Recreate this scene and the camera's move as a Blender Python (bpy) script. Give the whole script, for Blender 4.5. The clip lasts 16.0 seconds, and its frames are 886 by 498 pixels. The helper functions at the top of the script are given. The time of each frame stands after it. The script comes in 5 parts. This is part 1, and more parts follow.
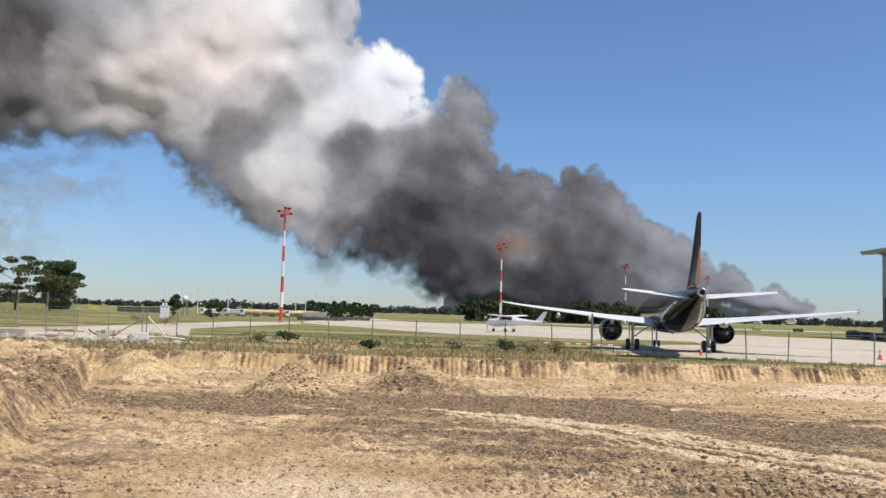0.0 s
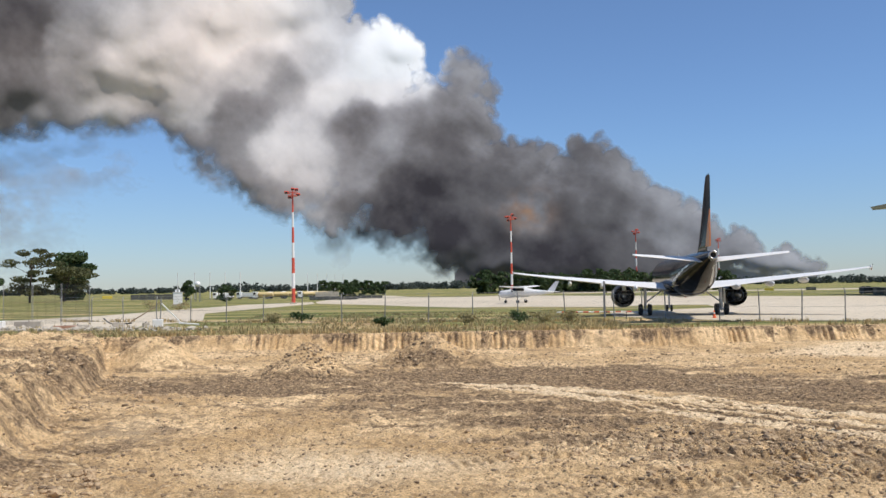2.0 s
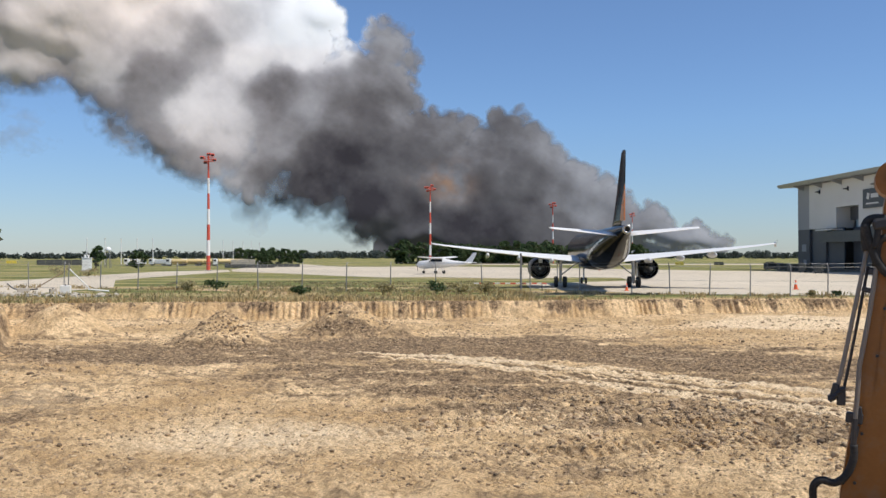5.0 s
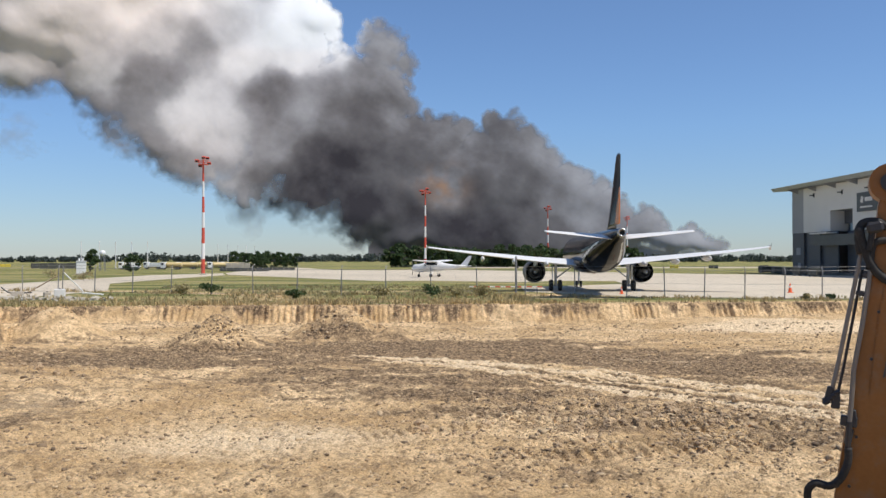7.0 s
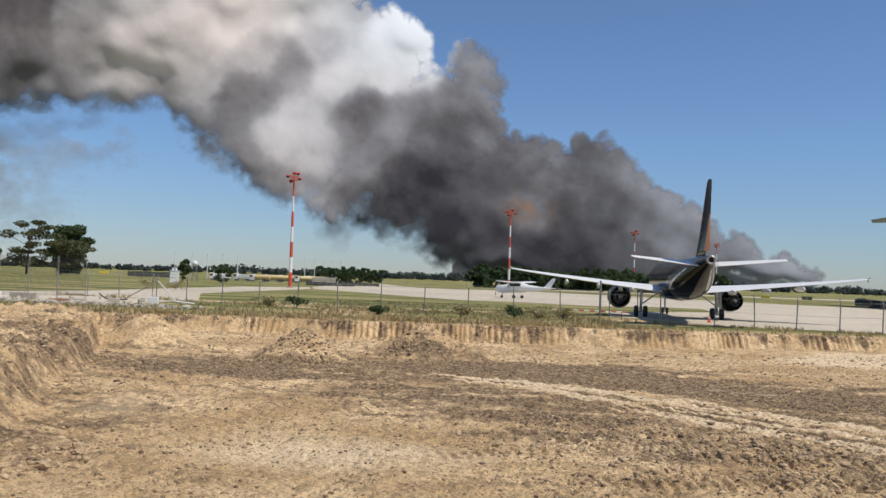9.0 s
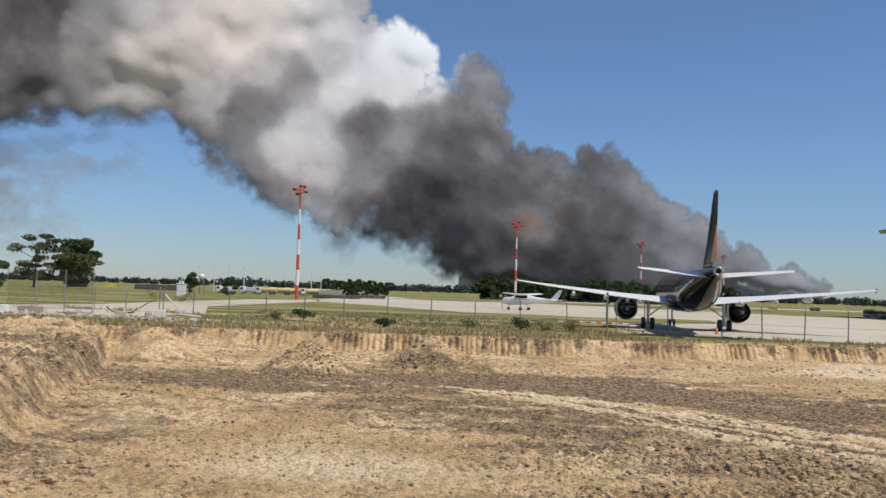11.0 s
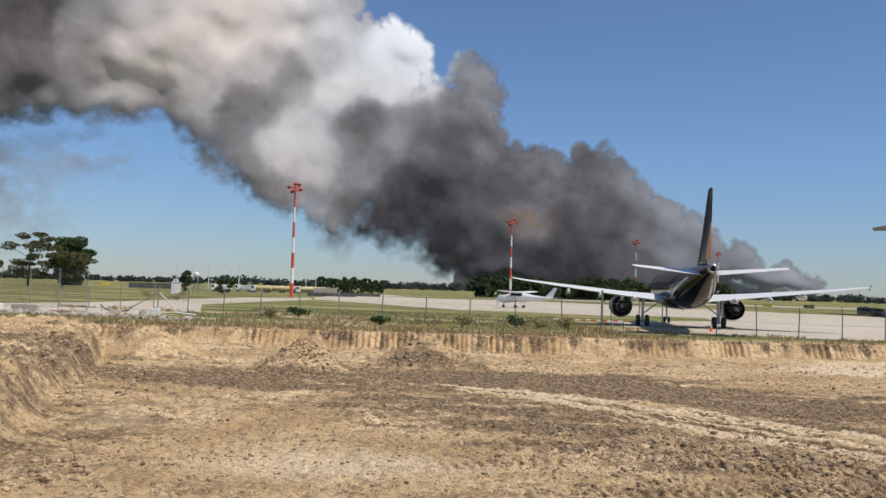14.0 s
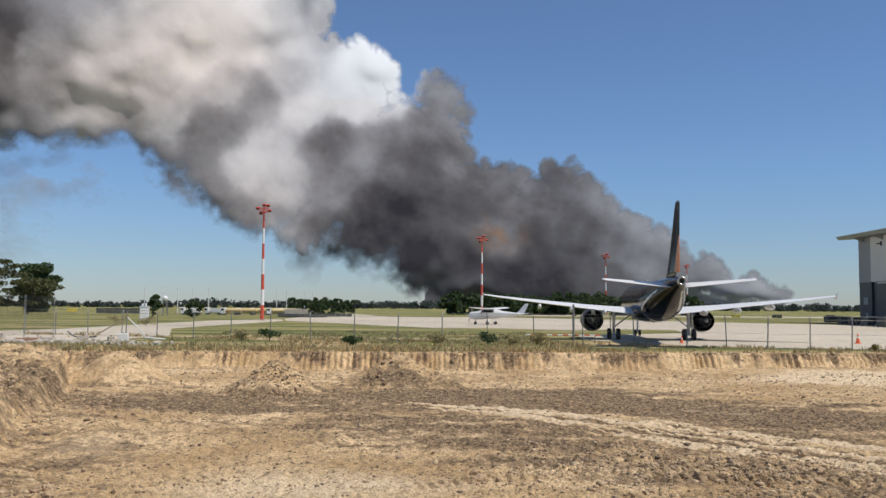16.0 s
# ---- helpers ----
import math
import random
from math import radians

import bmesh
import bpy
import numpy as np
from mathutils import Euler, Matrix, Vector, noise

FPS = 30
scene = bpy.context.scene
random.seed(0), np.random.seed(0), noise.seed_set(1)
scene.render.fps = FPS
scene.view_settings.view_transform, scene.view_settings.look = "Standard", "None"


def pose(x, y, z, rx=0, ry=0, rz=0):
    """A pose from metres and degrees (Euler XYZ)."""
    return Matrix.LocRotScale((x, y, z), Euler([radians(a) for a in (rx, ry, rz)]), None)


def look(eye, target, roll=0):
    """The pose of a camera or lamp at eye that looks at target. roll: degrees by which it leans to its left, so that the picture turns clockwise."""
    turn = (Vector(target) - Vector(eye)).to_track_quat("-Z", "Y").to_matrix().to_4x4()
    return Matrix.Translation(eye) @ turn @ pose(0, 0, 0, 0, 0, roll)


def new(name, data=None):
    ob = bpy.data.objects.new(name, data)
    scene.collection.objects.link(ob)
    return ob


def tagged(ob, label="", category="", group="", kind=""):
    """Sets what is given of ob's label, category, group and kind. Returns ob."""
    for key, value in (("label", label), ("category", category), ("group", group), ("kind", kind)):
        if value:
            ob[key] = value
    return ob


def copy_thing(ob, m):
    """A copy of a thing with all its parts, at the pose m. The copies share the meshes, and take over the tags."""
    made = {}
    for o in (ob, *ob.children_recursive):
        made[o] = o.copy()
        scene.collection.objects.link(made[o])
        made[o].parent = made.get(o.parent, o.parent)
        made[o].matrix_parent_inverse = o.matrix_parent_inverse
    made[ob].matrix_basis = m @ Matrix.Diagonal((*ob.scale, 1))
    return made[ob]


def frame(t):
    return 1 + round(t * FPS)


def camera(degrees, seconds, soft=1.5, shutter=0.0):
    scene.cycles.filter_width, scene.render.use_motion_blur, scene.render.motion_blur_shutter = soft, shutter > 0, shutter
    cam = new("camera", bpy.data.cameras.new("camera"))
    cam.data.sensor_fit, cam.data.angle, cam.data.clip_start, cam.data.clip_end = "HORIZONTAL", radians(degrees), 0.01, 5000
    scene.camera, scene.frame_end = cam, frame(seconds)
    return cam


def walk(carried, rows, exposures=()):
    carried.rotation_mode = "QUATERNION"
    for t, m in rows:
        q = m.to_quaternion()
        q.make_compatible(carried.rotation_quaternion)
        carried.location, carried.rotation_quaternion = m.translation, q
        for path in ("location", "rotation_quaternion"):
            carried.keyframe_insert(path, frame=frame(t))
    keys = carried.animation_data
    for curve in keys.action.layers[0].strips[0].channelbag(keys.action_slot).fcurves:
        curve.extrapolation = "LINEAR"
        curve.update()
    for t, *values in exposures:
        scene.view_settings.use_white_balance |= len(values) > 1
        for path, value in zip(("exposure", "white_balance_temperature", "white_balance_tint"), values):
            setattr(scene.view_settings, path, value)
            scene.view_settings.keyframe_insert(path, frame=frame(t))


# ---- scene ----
# camera: hand-held, turning on one spot
EYE = (0.0, 0.0, 3.4)
TURNS = [  # seconds, pitch, roll, yaw
    (0.0, 3.93, -1.65, -0.00),
    (0.5, 3.74, -1.65, 0.82),
    (1.0, 3.54, -1.87, 1.08),
    (1.5, 2.99, -1.24, 0.76),
    (2.0, 2.31, 0.89, 0.73),
    (2.5, 3.07, 1.13, -0.48),
    (3.0, 3.77, 0.53, -1.62),
    (3.5, 3.10, 0.23, -2.86),
    (4.0, 1.47, -0.38, -3.96),
    (4.5, 0.64, -0.47, -4.51),
    (5.0, 0.39, 0.01, -4.41),
    (5.2, 0.30, 0.01, -4.53),
    (7.3, 0.78, 0.02, -4.72),
    (7.5, 1.21, -0.36, -3.62),
    (8.0, 1.64, -1.55, -1.14),
    (8.5, 1.98, -1.91, 0.13),
    (9.0, 1.78, -1.94, 0.54),
    (9.5, 2.27, -1.92, 1.09),
    (9.7, 2.26, -1.90, 1.24),
    (11.8, 2.86, -1.69, 0.79),
    (12.0, 2.94, -1.67, 0.75),
    (12.5, 3.05, -1.55, -0.14),
    (13.0, 2.53, -1.48, -0.19),
    (13.5, 2.31, -1.33, 0.08),
    (14.0, 2.41, -1.68, 0.63),
    (14.5, 3.00, -1.69, 0.67),
    (15.0, 3.32, -1.16, 0.35),
    (15.5, 3.58, -0.52, -0.38),
    (16.0, 3.57, -0.36, -1.16),
]
cam = camera(52.0, 16.0)
walk(cam, [(t, pose(*EYE, 90 + p, r, w)) for t, p, r, w in TURNS],
     exposures=[(0.0, 0.02), (1.0, 0.0), (5.0, 0.0), (7.5, 0.0), (8.0, -0.06), (9.0, -0.23), (9.5, -0.25), (12.0, -0.26), (16.0, -0.24)])

# sun and sky
SUN_AZ, SUN_EL = 118.0, 60.0
sky_world = bpy.data.worlds.new("sky")
scene.world = sky_world
sky_world.use_nodes = True
wn = sky_world.node_tree
sky = wn.nodes.new("ShaderNodeTexSky")
sky.sky_type = "NISHITA"
sky.sun_disc = False
sky.sun_elevation, sky.sun_rotation = radians(SUN_EL), radians(SUN_AZ)
sky.air_density, sky.dust_density, sky.ozone_density = 1.0, 0.1, 1.3
tint = wn.nodes.new("ShaderNodeMix")
tint.data_type, tint.blend_type = "RGBA", "MULTIPLY"
tint.inputs[0].default_value = 1.0
# smoky haze dulls the sky towards the horizon
sky_at = wn.nodes.new("ShaderNodeTexCoord")
sky_up = wn.nodes.new("ShaderNodeSeparateXYZ")
sky_haze = wn.nodes.new("ShaderNodeValToRGB")
for stop, (pos, rgb) in zip((sky_haze.color_ramp.elements[0], sky_haze.color_ramp.elements[1], sky_haze.color_ramp.elements.new(0.14)),
                            ((0.0, (0.55, 0.67, 0.93, 1)), (0.34, (0.74, 0.92, 1.22, 1)), (0.14, (0.66, 0.83, 1.10, 1)))):
    stop.position, stop.color = pos, rgb
wn.links.new(sky_at.outputs["Generated"], sky_up.inputs[0])
wn.links.new(sky_up.outputs[2], sky_haze.inputs[0])
wn.links.new(sky_haze.outputs[0], tint.inputs[7])
wn.links.new(sky.outputs[0], tint.inputs[6])
wn.links.new(tint.outputs[2], wn.nodes["Background"].inputs[0])
wn.nodes["Background"].inputs[1].default_value = 0.11
sun_data = bpy.data.lights.new("sun", "SUN")
sun_data.energy, sun_data.angle, sun_data.color = 4.4, radians(0.5), (1.0, 0.93, 0.82)
sun = new("sun", sun_data)
sun_dir = Vector((math.sin(radians(SUN_AZ)) * math.cos(radians(SUN_EL)), math.cos(radians(SUN_AZ)) * math.cos(radians(SUN_EL)), math.sin(radians(SUN_EL))))
sun.matrix_world = look(sun_dir * 300, (0, 0, 0))


# materials
def nodes_of(name):
    m = bpy.data.materials.new(name)
    m.use_nodes = True
    nt = m.node_tree
    return m, nt, nt.nodes["Principled BSDF"]


def link(nt, a, b):
    nt.links.new(a, b)


def coords(nt, kind="Object", scale=(1, 1, 1)):
    tc = nt.nodes.new("ShaderNodeTexCoord")
    mp = nt.nodes.new("ShaderNodeMapping")
    mp.inputs["Scale"].default_value = scale
    link(nt, tc.outputs[kind], mp.inputs[0])
    return mp.outputs[0]


def fractal(nt, vec, scale, detail=5, rough=0.6):
    n = nt.nodes.new("ShaderNodeTexNoise")
    n.inputs["Scale"].default_value, n.inputs["Detail"].default_value, n.inputs["Roughness"].default_value = scale, detail, rough
    link(nt, vec, n.inputs["Vector"])
    return n.outputs[0]


def ramp(nt, fac, stops):
    r = nt.nodes.new("ShaderNodeValToRGB")
    while len(r.color_ramp.elements) < len(stops):
        r.color_ramp.elements.new(0.5)
    for e, (p, c) in zip(r.color_ramp.elements, stops):
        e.position = p
        e.color = (*c, 1) if len(c) == 3 else c
    link(nt, fac, r.inputs[0])
    return r.outputs[0]


def mix(nt, fac, a, b, mode="MIX"):
    m = nt.nodes.new("ShaderNodeMix")
    m.data_type, m.blend_type = "RGBA", mode
    for sock, val in ((m.inputs[0], fac), (m.inputs[6], a), (m.inputs[7], b)):
        if isinstance(val, (int, float)):
            sock.default_value = val
        elif isinstance(val, tuple):
            sock.default_value = (*val, 1)
        else:
            link(nt, val, sock)
    return m.outputs[2]


def calc(nt, op, a, b=0.0, clamp=False):
    m = nt.nodes.new("ShaderNodeMath")
    m.operation, m.use_clamp = op, clamp
    for sock, val in ((m.inputs[0], a), (m.inputs[1], b)):
        if isinstance(val, (int, float)):
            sock.default_value = val
        else:
            link(nt, val, sock)
    return m.outputs[0]


def relief(nt, bsdf, height, strength=0.3, distance=0.02):
    b = nt.nodes.new("ShaderNodeBump")
    b.inputs["Strength"].default_value, b.inputs["Distance"].default_value = strength, distance
    link(nt, height, b.inputs["Height"])
    link(nt, b.outputs[0], bsdf.inputs["Normal"])


def surface(name, colour, rough=0.6, metal=0.0, vary=0.18, scale=3.0, dirt=None, bump=0.15, coat=0.0, grime=0.35, shine=0.5):
    """Painted, metal, concrete or rubber surface: base colour with large stains and fine grain."""
    m, nt, b = nodes_of(name)
    v = coords(nt)
    big, fine = fractal(nt, v, scale * 0.25, 4), fractal(nt, v, scale * 6, 6, 0.7)
    lo = tuple(c * (1 - vary) for c in colour)
    hi = tuple(min(1, c * (1 + vary)) for c in colour)
    col = ramp(nt, big, [(0.3, lo), (0.7, hi)])
    col = mix(nt, ramp(nt, fine, [(0.35, (0, 0, 0)), (0.75, (0.5, 0.5, 0.5))]), col, lo)
    if dirt:
        mask = ramp(nt, fractal(nt, v, scale, 6, 0.7), [(0.5, (0, 0, 0)), (0.72, (grime, grime, grime))])
        col = mix(nt, mask, col, dirt)
    link(nt, col, b.inputs["Base Color"])
    rr = ramp(nt, fine, [(0.3, (rough * 0.8,) * 3), (0.7, (min(1, rough * 1.2),) * 3)])
    link(nt, rr, b.inputs["Roughness"])
    b.inputs["Specular IOR Level"].default_value = shine
    b.inputs["Metallic"].default_value = metal
    b.inputs["Coat Weight"].default_value = coat
    if bump:
        relief(nt, b, fine, bump, 0.01)
    return m


MAT = {
    "white_paint": surface("white_paint", (0.80, 0.80, 0.79), 0.35, vary=0.05, dirt=(0.45, 0.42, 0.38), grime=0.2),
    "black_paint": surface("black_paint", (0.008, 0.008, 0.010), 0.15, vary=0.2, bump=0.0, coat=0.0, scale=1.0, shine=0.04),
    "silver_paint": surface("silver_paint", (0.62, 0.62, 0.63), 0.3, 0.3, vary=0.06),
    "orange_paint": surface("orange_paint", (0.75, 0.24, 0.06), 0.35, vary=0.1),
    "bare_metal": surface("bare_metal", (0.5, 0.5, 0.5), 0.35, 0.9, dirt=(0.1, 0.08, 0.06)),
    "dark_metal": surface("dark_metal", (0.06, 0.06, 0.065), 0.45, 0.6),
    "soot": surface("soot", (0.01, 0.01, 0.01), 0.8),
    "rubber": surface("rubber", (0.02, 0.02, 0.02), 0.75, dirt=(0.12, 0.10, 0.08)),
    "mast_red": surface("mast_red", (0.62, 0.09, 0.05), 0.5, vary=0.12),
    "mast_white": surface("mast_white", (0.78, 0.77, 0.75), 0.5, vary=0.06),
    "galvanised": surface("galvanised", (0.28, 0.28, 0.28), 0.55, 0.5, dirt=(0.16, 0.10, 0.06)),
    "hangar_white": surface("hangar_white", (0.66, 0.65, 0.61), 0.6, vary=0.05, scale=0.6, dirt=(0.4, 0.37, 0.32), grime=0.15),
    "hangar_grey": surface("hangar_grey", (0.30, 0.31, 0.32), 0.6, vary=0.06, scale=0.6),
    "hangar_dark": surface("hangar_dark", (0.085, 0.09, 0.10), 0.55, vary=0.12, scale=0.6),
    "roof_metal": surface("roof_metal", (0.32, 0.34, 0.36), 0.45, 0.4, vary=0.08),
    "sign_dark": surface("sign_dark", (0.05, 0.055, 0.06), 0.4),
    "glass_dark": surface("glass_dark", (0.02, 0.025, 0.03), 0.06, bump=0.0, vary=0.05),
    "bark": surface("bark", (0.10, 0.075, 0.055), 0.9, bump=0.6, scale=2),
    "machine_yellow": surface("machine_yellow", (0.27, 0.108, 0.02), 0.5, vary=0.25, scale=2.5, dirt=(0.20, 0.13, 0.08), grime=0.7, bump=0.1),
    "tank_yellow": surface("tank_yellow", (0.66, 0.50, 0.24), 0.5, vary=0.1),
    "cone_orange": surface("cone_orange", (0.85, 0.13, 0.03), 0.5, vary=0.1),
    "sign_yellow": surface("sign_yellow", (0.75, 0.55, 0.05), 0.5, vary=0.1),
    "brick": surface("brick", (0.36, 0.20, 0.13), 0.85, vary=0.25, bump=0.5, scale=8),
    "rubble": surface("rubble", (0.46, 0.41, 0.34), 0.9, vary=0.2, bump=0.5, scale=5),
    "timber": surface("timber", (0.42, 0.31, 0.2), 0.8, vary=0.2, bump=0.4, scale=6),
    "dark_panel": surface("dark_panel", (0.07, 0.075, 0.07), 0.7, vary=0.2),
}


def leaf_material(name, colour, brown=(0.12, 0.09, 0.04)):
    m, nt, b = nodes_of(name)
    g = nt.nodes.new("ShaderNodeNewGeometry")
    lo, hi = tuple(c * 0.55 for c in colour), tuple(c * 1.5 for c in colour)
    col = ramp(nt, g.outputs["Random Per Island"], [(0.0, lo), (0.9, hi), (1.0, brown)])
    big = fractal(nt, coords(nt), 0.25, 3)
    col = mix(nt, ramp(nt, big, [(0.4, (0, 0, 0)), (0.7, (0.6, 0.6, 0.6))]), col, lo)
    link(nt, col, b.inputs["Base Color"])
    b.inputs["Roughness"].default_value = 0.7
    t = nt.nodes.new("ShaderNodeBsdfTranslucent")
    link(nt, col, t.inputs[0])
    ms = nt.nodes.new("ShaderNodeMixShader")
    ms.inputs[0].default_value = 0.35
    link(nt, b.outputs[0], ms.inputs[1])
    link(nt, t.outputs[0], ms.inputs[2])
    link(nt, ms.outputs[0], nt.nodes["Material Output"].inputs[0])
    return m


MAT["leaf"] = leaf_material("leaf", (0.06, 0.10, 0.035))
MAT["needles"] = leaf_material("needles", (0.12, 0.125, 0.05))
# leaves of the far woods, with the bluish air haze mixed into their colour
MAT["hazed_leaf"] = leaf_material("hazed_leaf", (0.06, 0.08, 0.07), (0.08, 0.09, 0.07))
MAT["weeds"] = leaf_material("weeds", (0.36, 0.31, 0.15), (0.6, 0.46, 0.26))
MAT["dry_grass"] = leaf_material("dry_grass", (0.52, 0.40, 0.2), (0.62, 0.48, 0.27))


def ground_material():
    """Sand, dark soil and grass, by the sheet's own zones."""
    m, nt, b = nodes_of("soil_and_grass")
    v = coords(nt)
    at = nt.nodes.new("ShaderNodeAttribute")
    at.attribute_name = "zone"
    sep = nt.nodes.new("ShaderNodeSeparateColor")
    link(nt, at.outputs["Color"], sep.inputs[0])
    dark, grass, rough = sep.outputs[0], sep.outputs[1], sep.outputs[2]
    n_big, n_mid, n_fine = fractal(nt, v, 0.22, 6, 0.65), fractal(nt, v, 1.3, 8, 0.7), fractal(nt, v, 5.0, 8, 0.75)
    sand = ramp(nt, n_big, [(0.40, (0.59, 0.405, 0.215)), (0.60, (0.86, 0.64, 0.385))])
    sand = mix(nt, ramp(nt, n_mid, [(0.45, (0, 0, 0)), (0.60, (0.65, 0.65, 0.65))]), sand, (0.50, 0.345, 0.185))
    sand = mix(nt, ramp(nt, n_fine, [(0.51, (0, 0, 0)), (0.58, (0.7, 0.7, 0.7))]), sand, (0.33, 0.22, 0.12))
    packed = ramp(nt, n_fine, [(0.42, (0.92, 0.75, 0.52)), (0.60, (0.68, 0.51, 0.32))])
    # dark zone colour: moist soil, and the painted shade streaks on the pit wall
    dark_tone = ramp(nt, n_fine, [(0.40, (0.105, 0.072, 0.047)), (0.50, (0.225, 0.157, 0.097)), (0.58, (0.46, 0.325, 0.19))])
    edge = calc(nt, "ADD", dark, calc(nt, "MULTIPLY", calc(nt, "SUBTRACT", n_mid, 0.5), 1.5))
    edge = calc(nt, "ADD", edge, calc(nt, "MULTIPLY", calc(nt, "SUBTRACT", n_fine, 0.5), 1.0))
    soil = mix(nt, ramp(nt, edge, [(0.36, (0, 0, 0)), (0.62, (1, 1, 1))]), sand, dark_tone)
    firm = calc(nt, "ADD", rough, calc(nt, "MULTIPLY", calc(nt, "SUBTRACT", n_mid, 0.5), 0.4))
    soil = mix(nt, ramp(nt, firm, [(0.35, (0, 0, 0)), (0.65, (0.9, 0.9, 0.9))]), soil, packed)
    g_big = fractal(nt, coords(nt, scale=(0.3, 1.5, 1)), 0.11, 6, 0.65)
    turf = ramp(nt, g_big, [(0.40, (0.12, 0.15, 0.045)), (0.5, (0.23, 0.23, 0.08)), (0.60, (0.47, 0.38, 0.18))])
    turf = mix(nt, ramp(nt, n_mid, [(0.4, (0, 0, 0)), (0.7, (0.55, 0.55, 0.55))]), turf, (0.13, 0.13, 0.05))
    gm = calc(nt, "ADD", grass, calc(nt, "MULTIPLY", calc(nt, "SUBTRACT", n_mid, 0.5), 0.6))
    col = mix(nt, ramp(nt, gm, [(0.4, (0, 0, 0)), (0.6, (1, 1, 1))]), soil, turf)
    n_grain = fractal(nt, v, 17.0, 4, 0.75)
    col = mix(nt, 1.0, col, ramp(nt, n_grain, [(0.38, (0.80, 0.78, 0.76)), (0.50, (1, 1, 1)), (0.62, (1.2, 1.19, 1.17))]), "MULTIPLY")
    link(nt, col, b.inputs["Base Color"])
    b.inputs["Roughness"].default_value = 0.95
    b.inputs["Specular IOR Level"].default_value = 0.15
    h = calc(nt, "ADD", calc(nt, "ADD", calc(nt, "MULTIPLY", n_mid, 1.2), n_fine), calc(nt, "MULTIPLY", n_grain, 0.35))
    relief(nt, b, h, 1.0, 0.11)
    return m


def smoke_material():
    """Soot-laden smoke that pales to white water vapour, light and shade in its tone too; thins out towards its rim."""
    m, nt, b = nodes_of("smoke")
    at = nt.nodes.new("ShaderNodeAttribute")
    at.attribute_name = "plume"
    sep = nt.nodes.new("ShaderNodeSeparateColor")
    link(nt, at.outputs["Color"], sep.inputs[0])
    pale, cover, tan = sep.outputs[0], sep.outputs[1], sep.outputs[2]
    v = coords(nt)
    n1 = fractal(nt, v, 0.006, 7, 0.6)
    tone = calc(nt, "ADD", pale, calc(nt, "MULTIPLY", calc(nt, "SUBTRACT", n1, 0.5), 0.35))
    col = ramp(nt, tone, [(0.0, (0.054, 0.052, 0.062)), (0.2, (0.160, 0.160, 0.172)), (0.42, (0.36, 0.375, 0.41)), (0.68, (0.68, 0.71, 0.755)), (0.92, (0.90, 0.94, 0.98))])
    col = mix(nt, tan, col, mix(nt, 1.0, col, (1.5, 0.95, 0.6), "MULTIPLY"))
    d = nt.nodes.new("ShaderNodeBsdfDiffuse")
    t = nt.nodes.new("ShaderNodeBsdfTranslucent")
    tr = nt.nodes.new("ShaderNodeBsdfTransparent")
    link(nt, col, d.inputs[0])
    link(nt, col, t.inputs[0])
    body = nt.nodes.new("ShaderNodeMixShader")
    body.inputs[0].default_value = 0.4
    link(nt, d.outputs[0], body.inputs[1])
    link(nt, t.outputs[0], body.inputs[2])
    n2 = fractal(nt, v, 0.008, 7, 0.65)
    a = calc(nt, "ADD", cover, calc(nt, "MULTIPLY", calc(nt, "SUBTRACT", n2, 0.52), calc(nt, "MULTIPLY", calc(nt, "SUBTRACT", 1.0, cover), 0.55)))
    a = ramp(nt, a, [(0.04, (0, 0, 0)), (0.9, (1, 1, 1))])
    out = nt.nodes.new("ShaderNodeMixShader")
    link(nt, a, out.inputs[0])
    link(nt, tr.outputs[0], out.inputs[1])
    link(nt, body.outputs[0], out.inputs[2])
    link(nt, out.outputs[0], nt.nodes["Material Output"].inputs[0])
    return m


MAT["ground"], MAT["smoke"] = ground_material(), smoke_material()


def concrete_material():
    m, nt, b = nodes_of("apron_concrete")
    v = coords(nt)
    big, mid, fine = fractal(nt, v, 0.03, 5), fractal(nt, v, 0.4, 6, 0.65), fractal(nt, v, 12, 4)
    col = ramp(nt, big, [(0.3, (0.50, 0.43, 0.33)), (0.7, (0.64, 0.56, 0.44))])
    col = mix(nt, ramp(nt, mid, [(0.45, (0, 0, 0)), (0.75, (0.5, 0.5, 0.5))]), col, (0.36, 0.32, 0.25))
    link(nt, col, b.inputs["Base Color"])
    b.inputs["Roughness"].default_value = 0.85
    relief(nt, b, fine, 0.2, 0.01)
    return m


MAT["concrete"] = concrete_material()


# mesh helpers
def part(name, bm, material, parent=None, label="", smooth=False):
    me = bpy.data.meshes.new(name)
    if smooth:
        for f in bm.faces:
            f.smooth = True
    bm.to_mesh(me)
    bm.free()
    for one in (material if isinstance(material, (list, tuple)) else [material]):
        me.materials.append(MAT[one])
    ob = new(name, me)
    ob.parent = parent
    if label:
        tagged(ob, label)
    return ob


def thing(name, label, category, at=(0, 0, 0), turn=0.0, group="", kind=""):
    ob = new(name)
    ob.matrix_world = pose(*at, 0, 0, turn)
    return tagged(ob, label, category, group, kind)


def box(bm, centre, size, m=None, bevel=0.0):
    r = bmesh.ops.create_cube(bm, size=1.0)
    vs = r["verts"]
    bmesh.ops.scale(bm, vec=size, verts=vs)
    if bevel:
        es = list({e for v in vs for e in v.link_edges})
        vs = list({v for f in bmesh.ops.bevel(bm, geom=es, offset=bevel, segments=1, affect="EDGES")["faces"] for v in f.verts} | {v for v in vs if v.is_valid})
    if m is not None:
        bmesh.ops.transform(bm, matrix=m, verts=vs)
    bmesh.ops.translate(bm, vec=centre, verts=vs)
    return bm


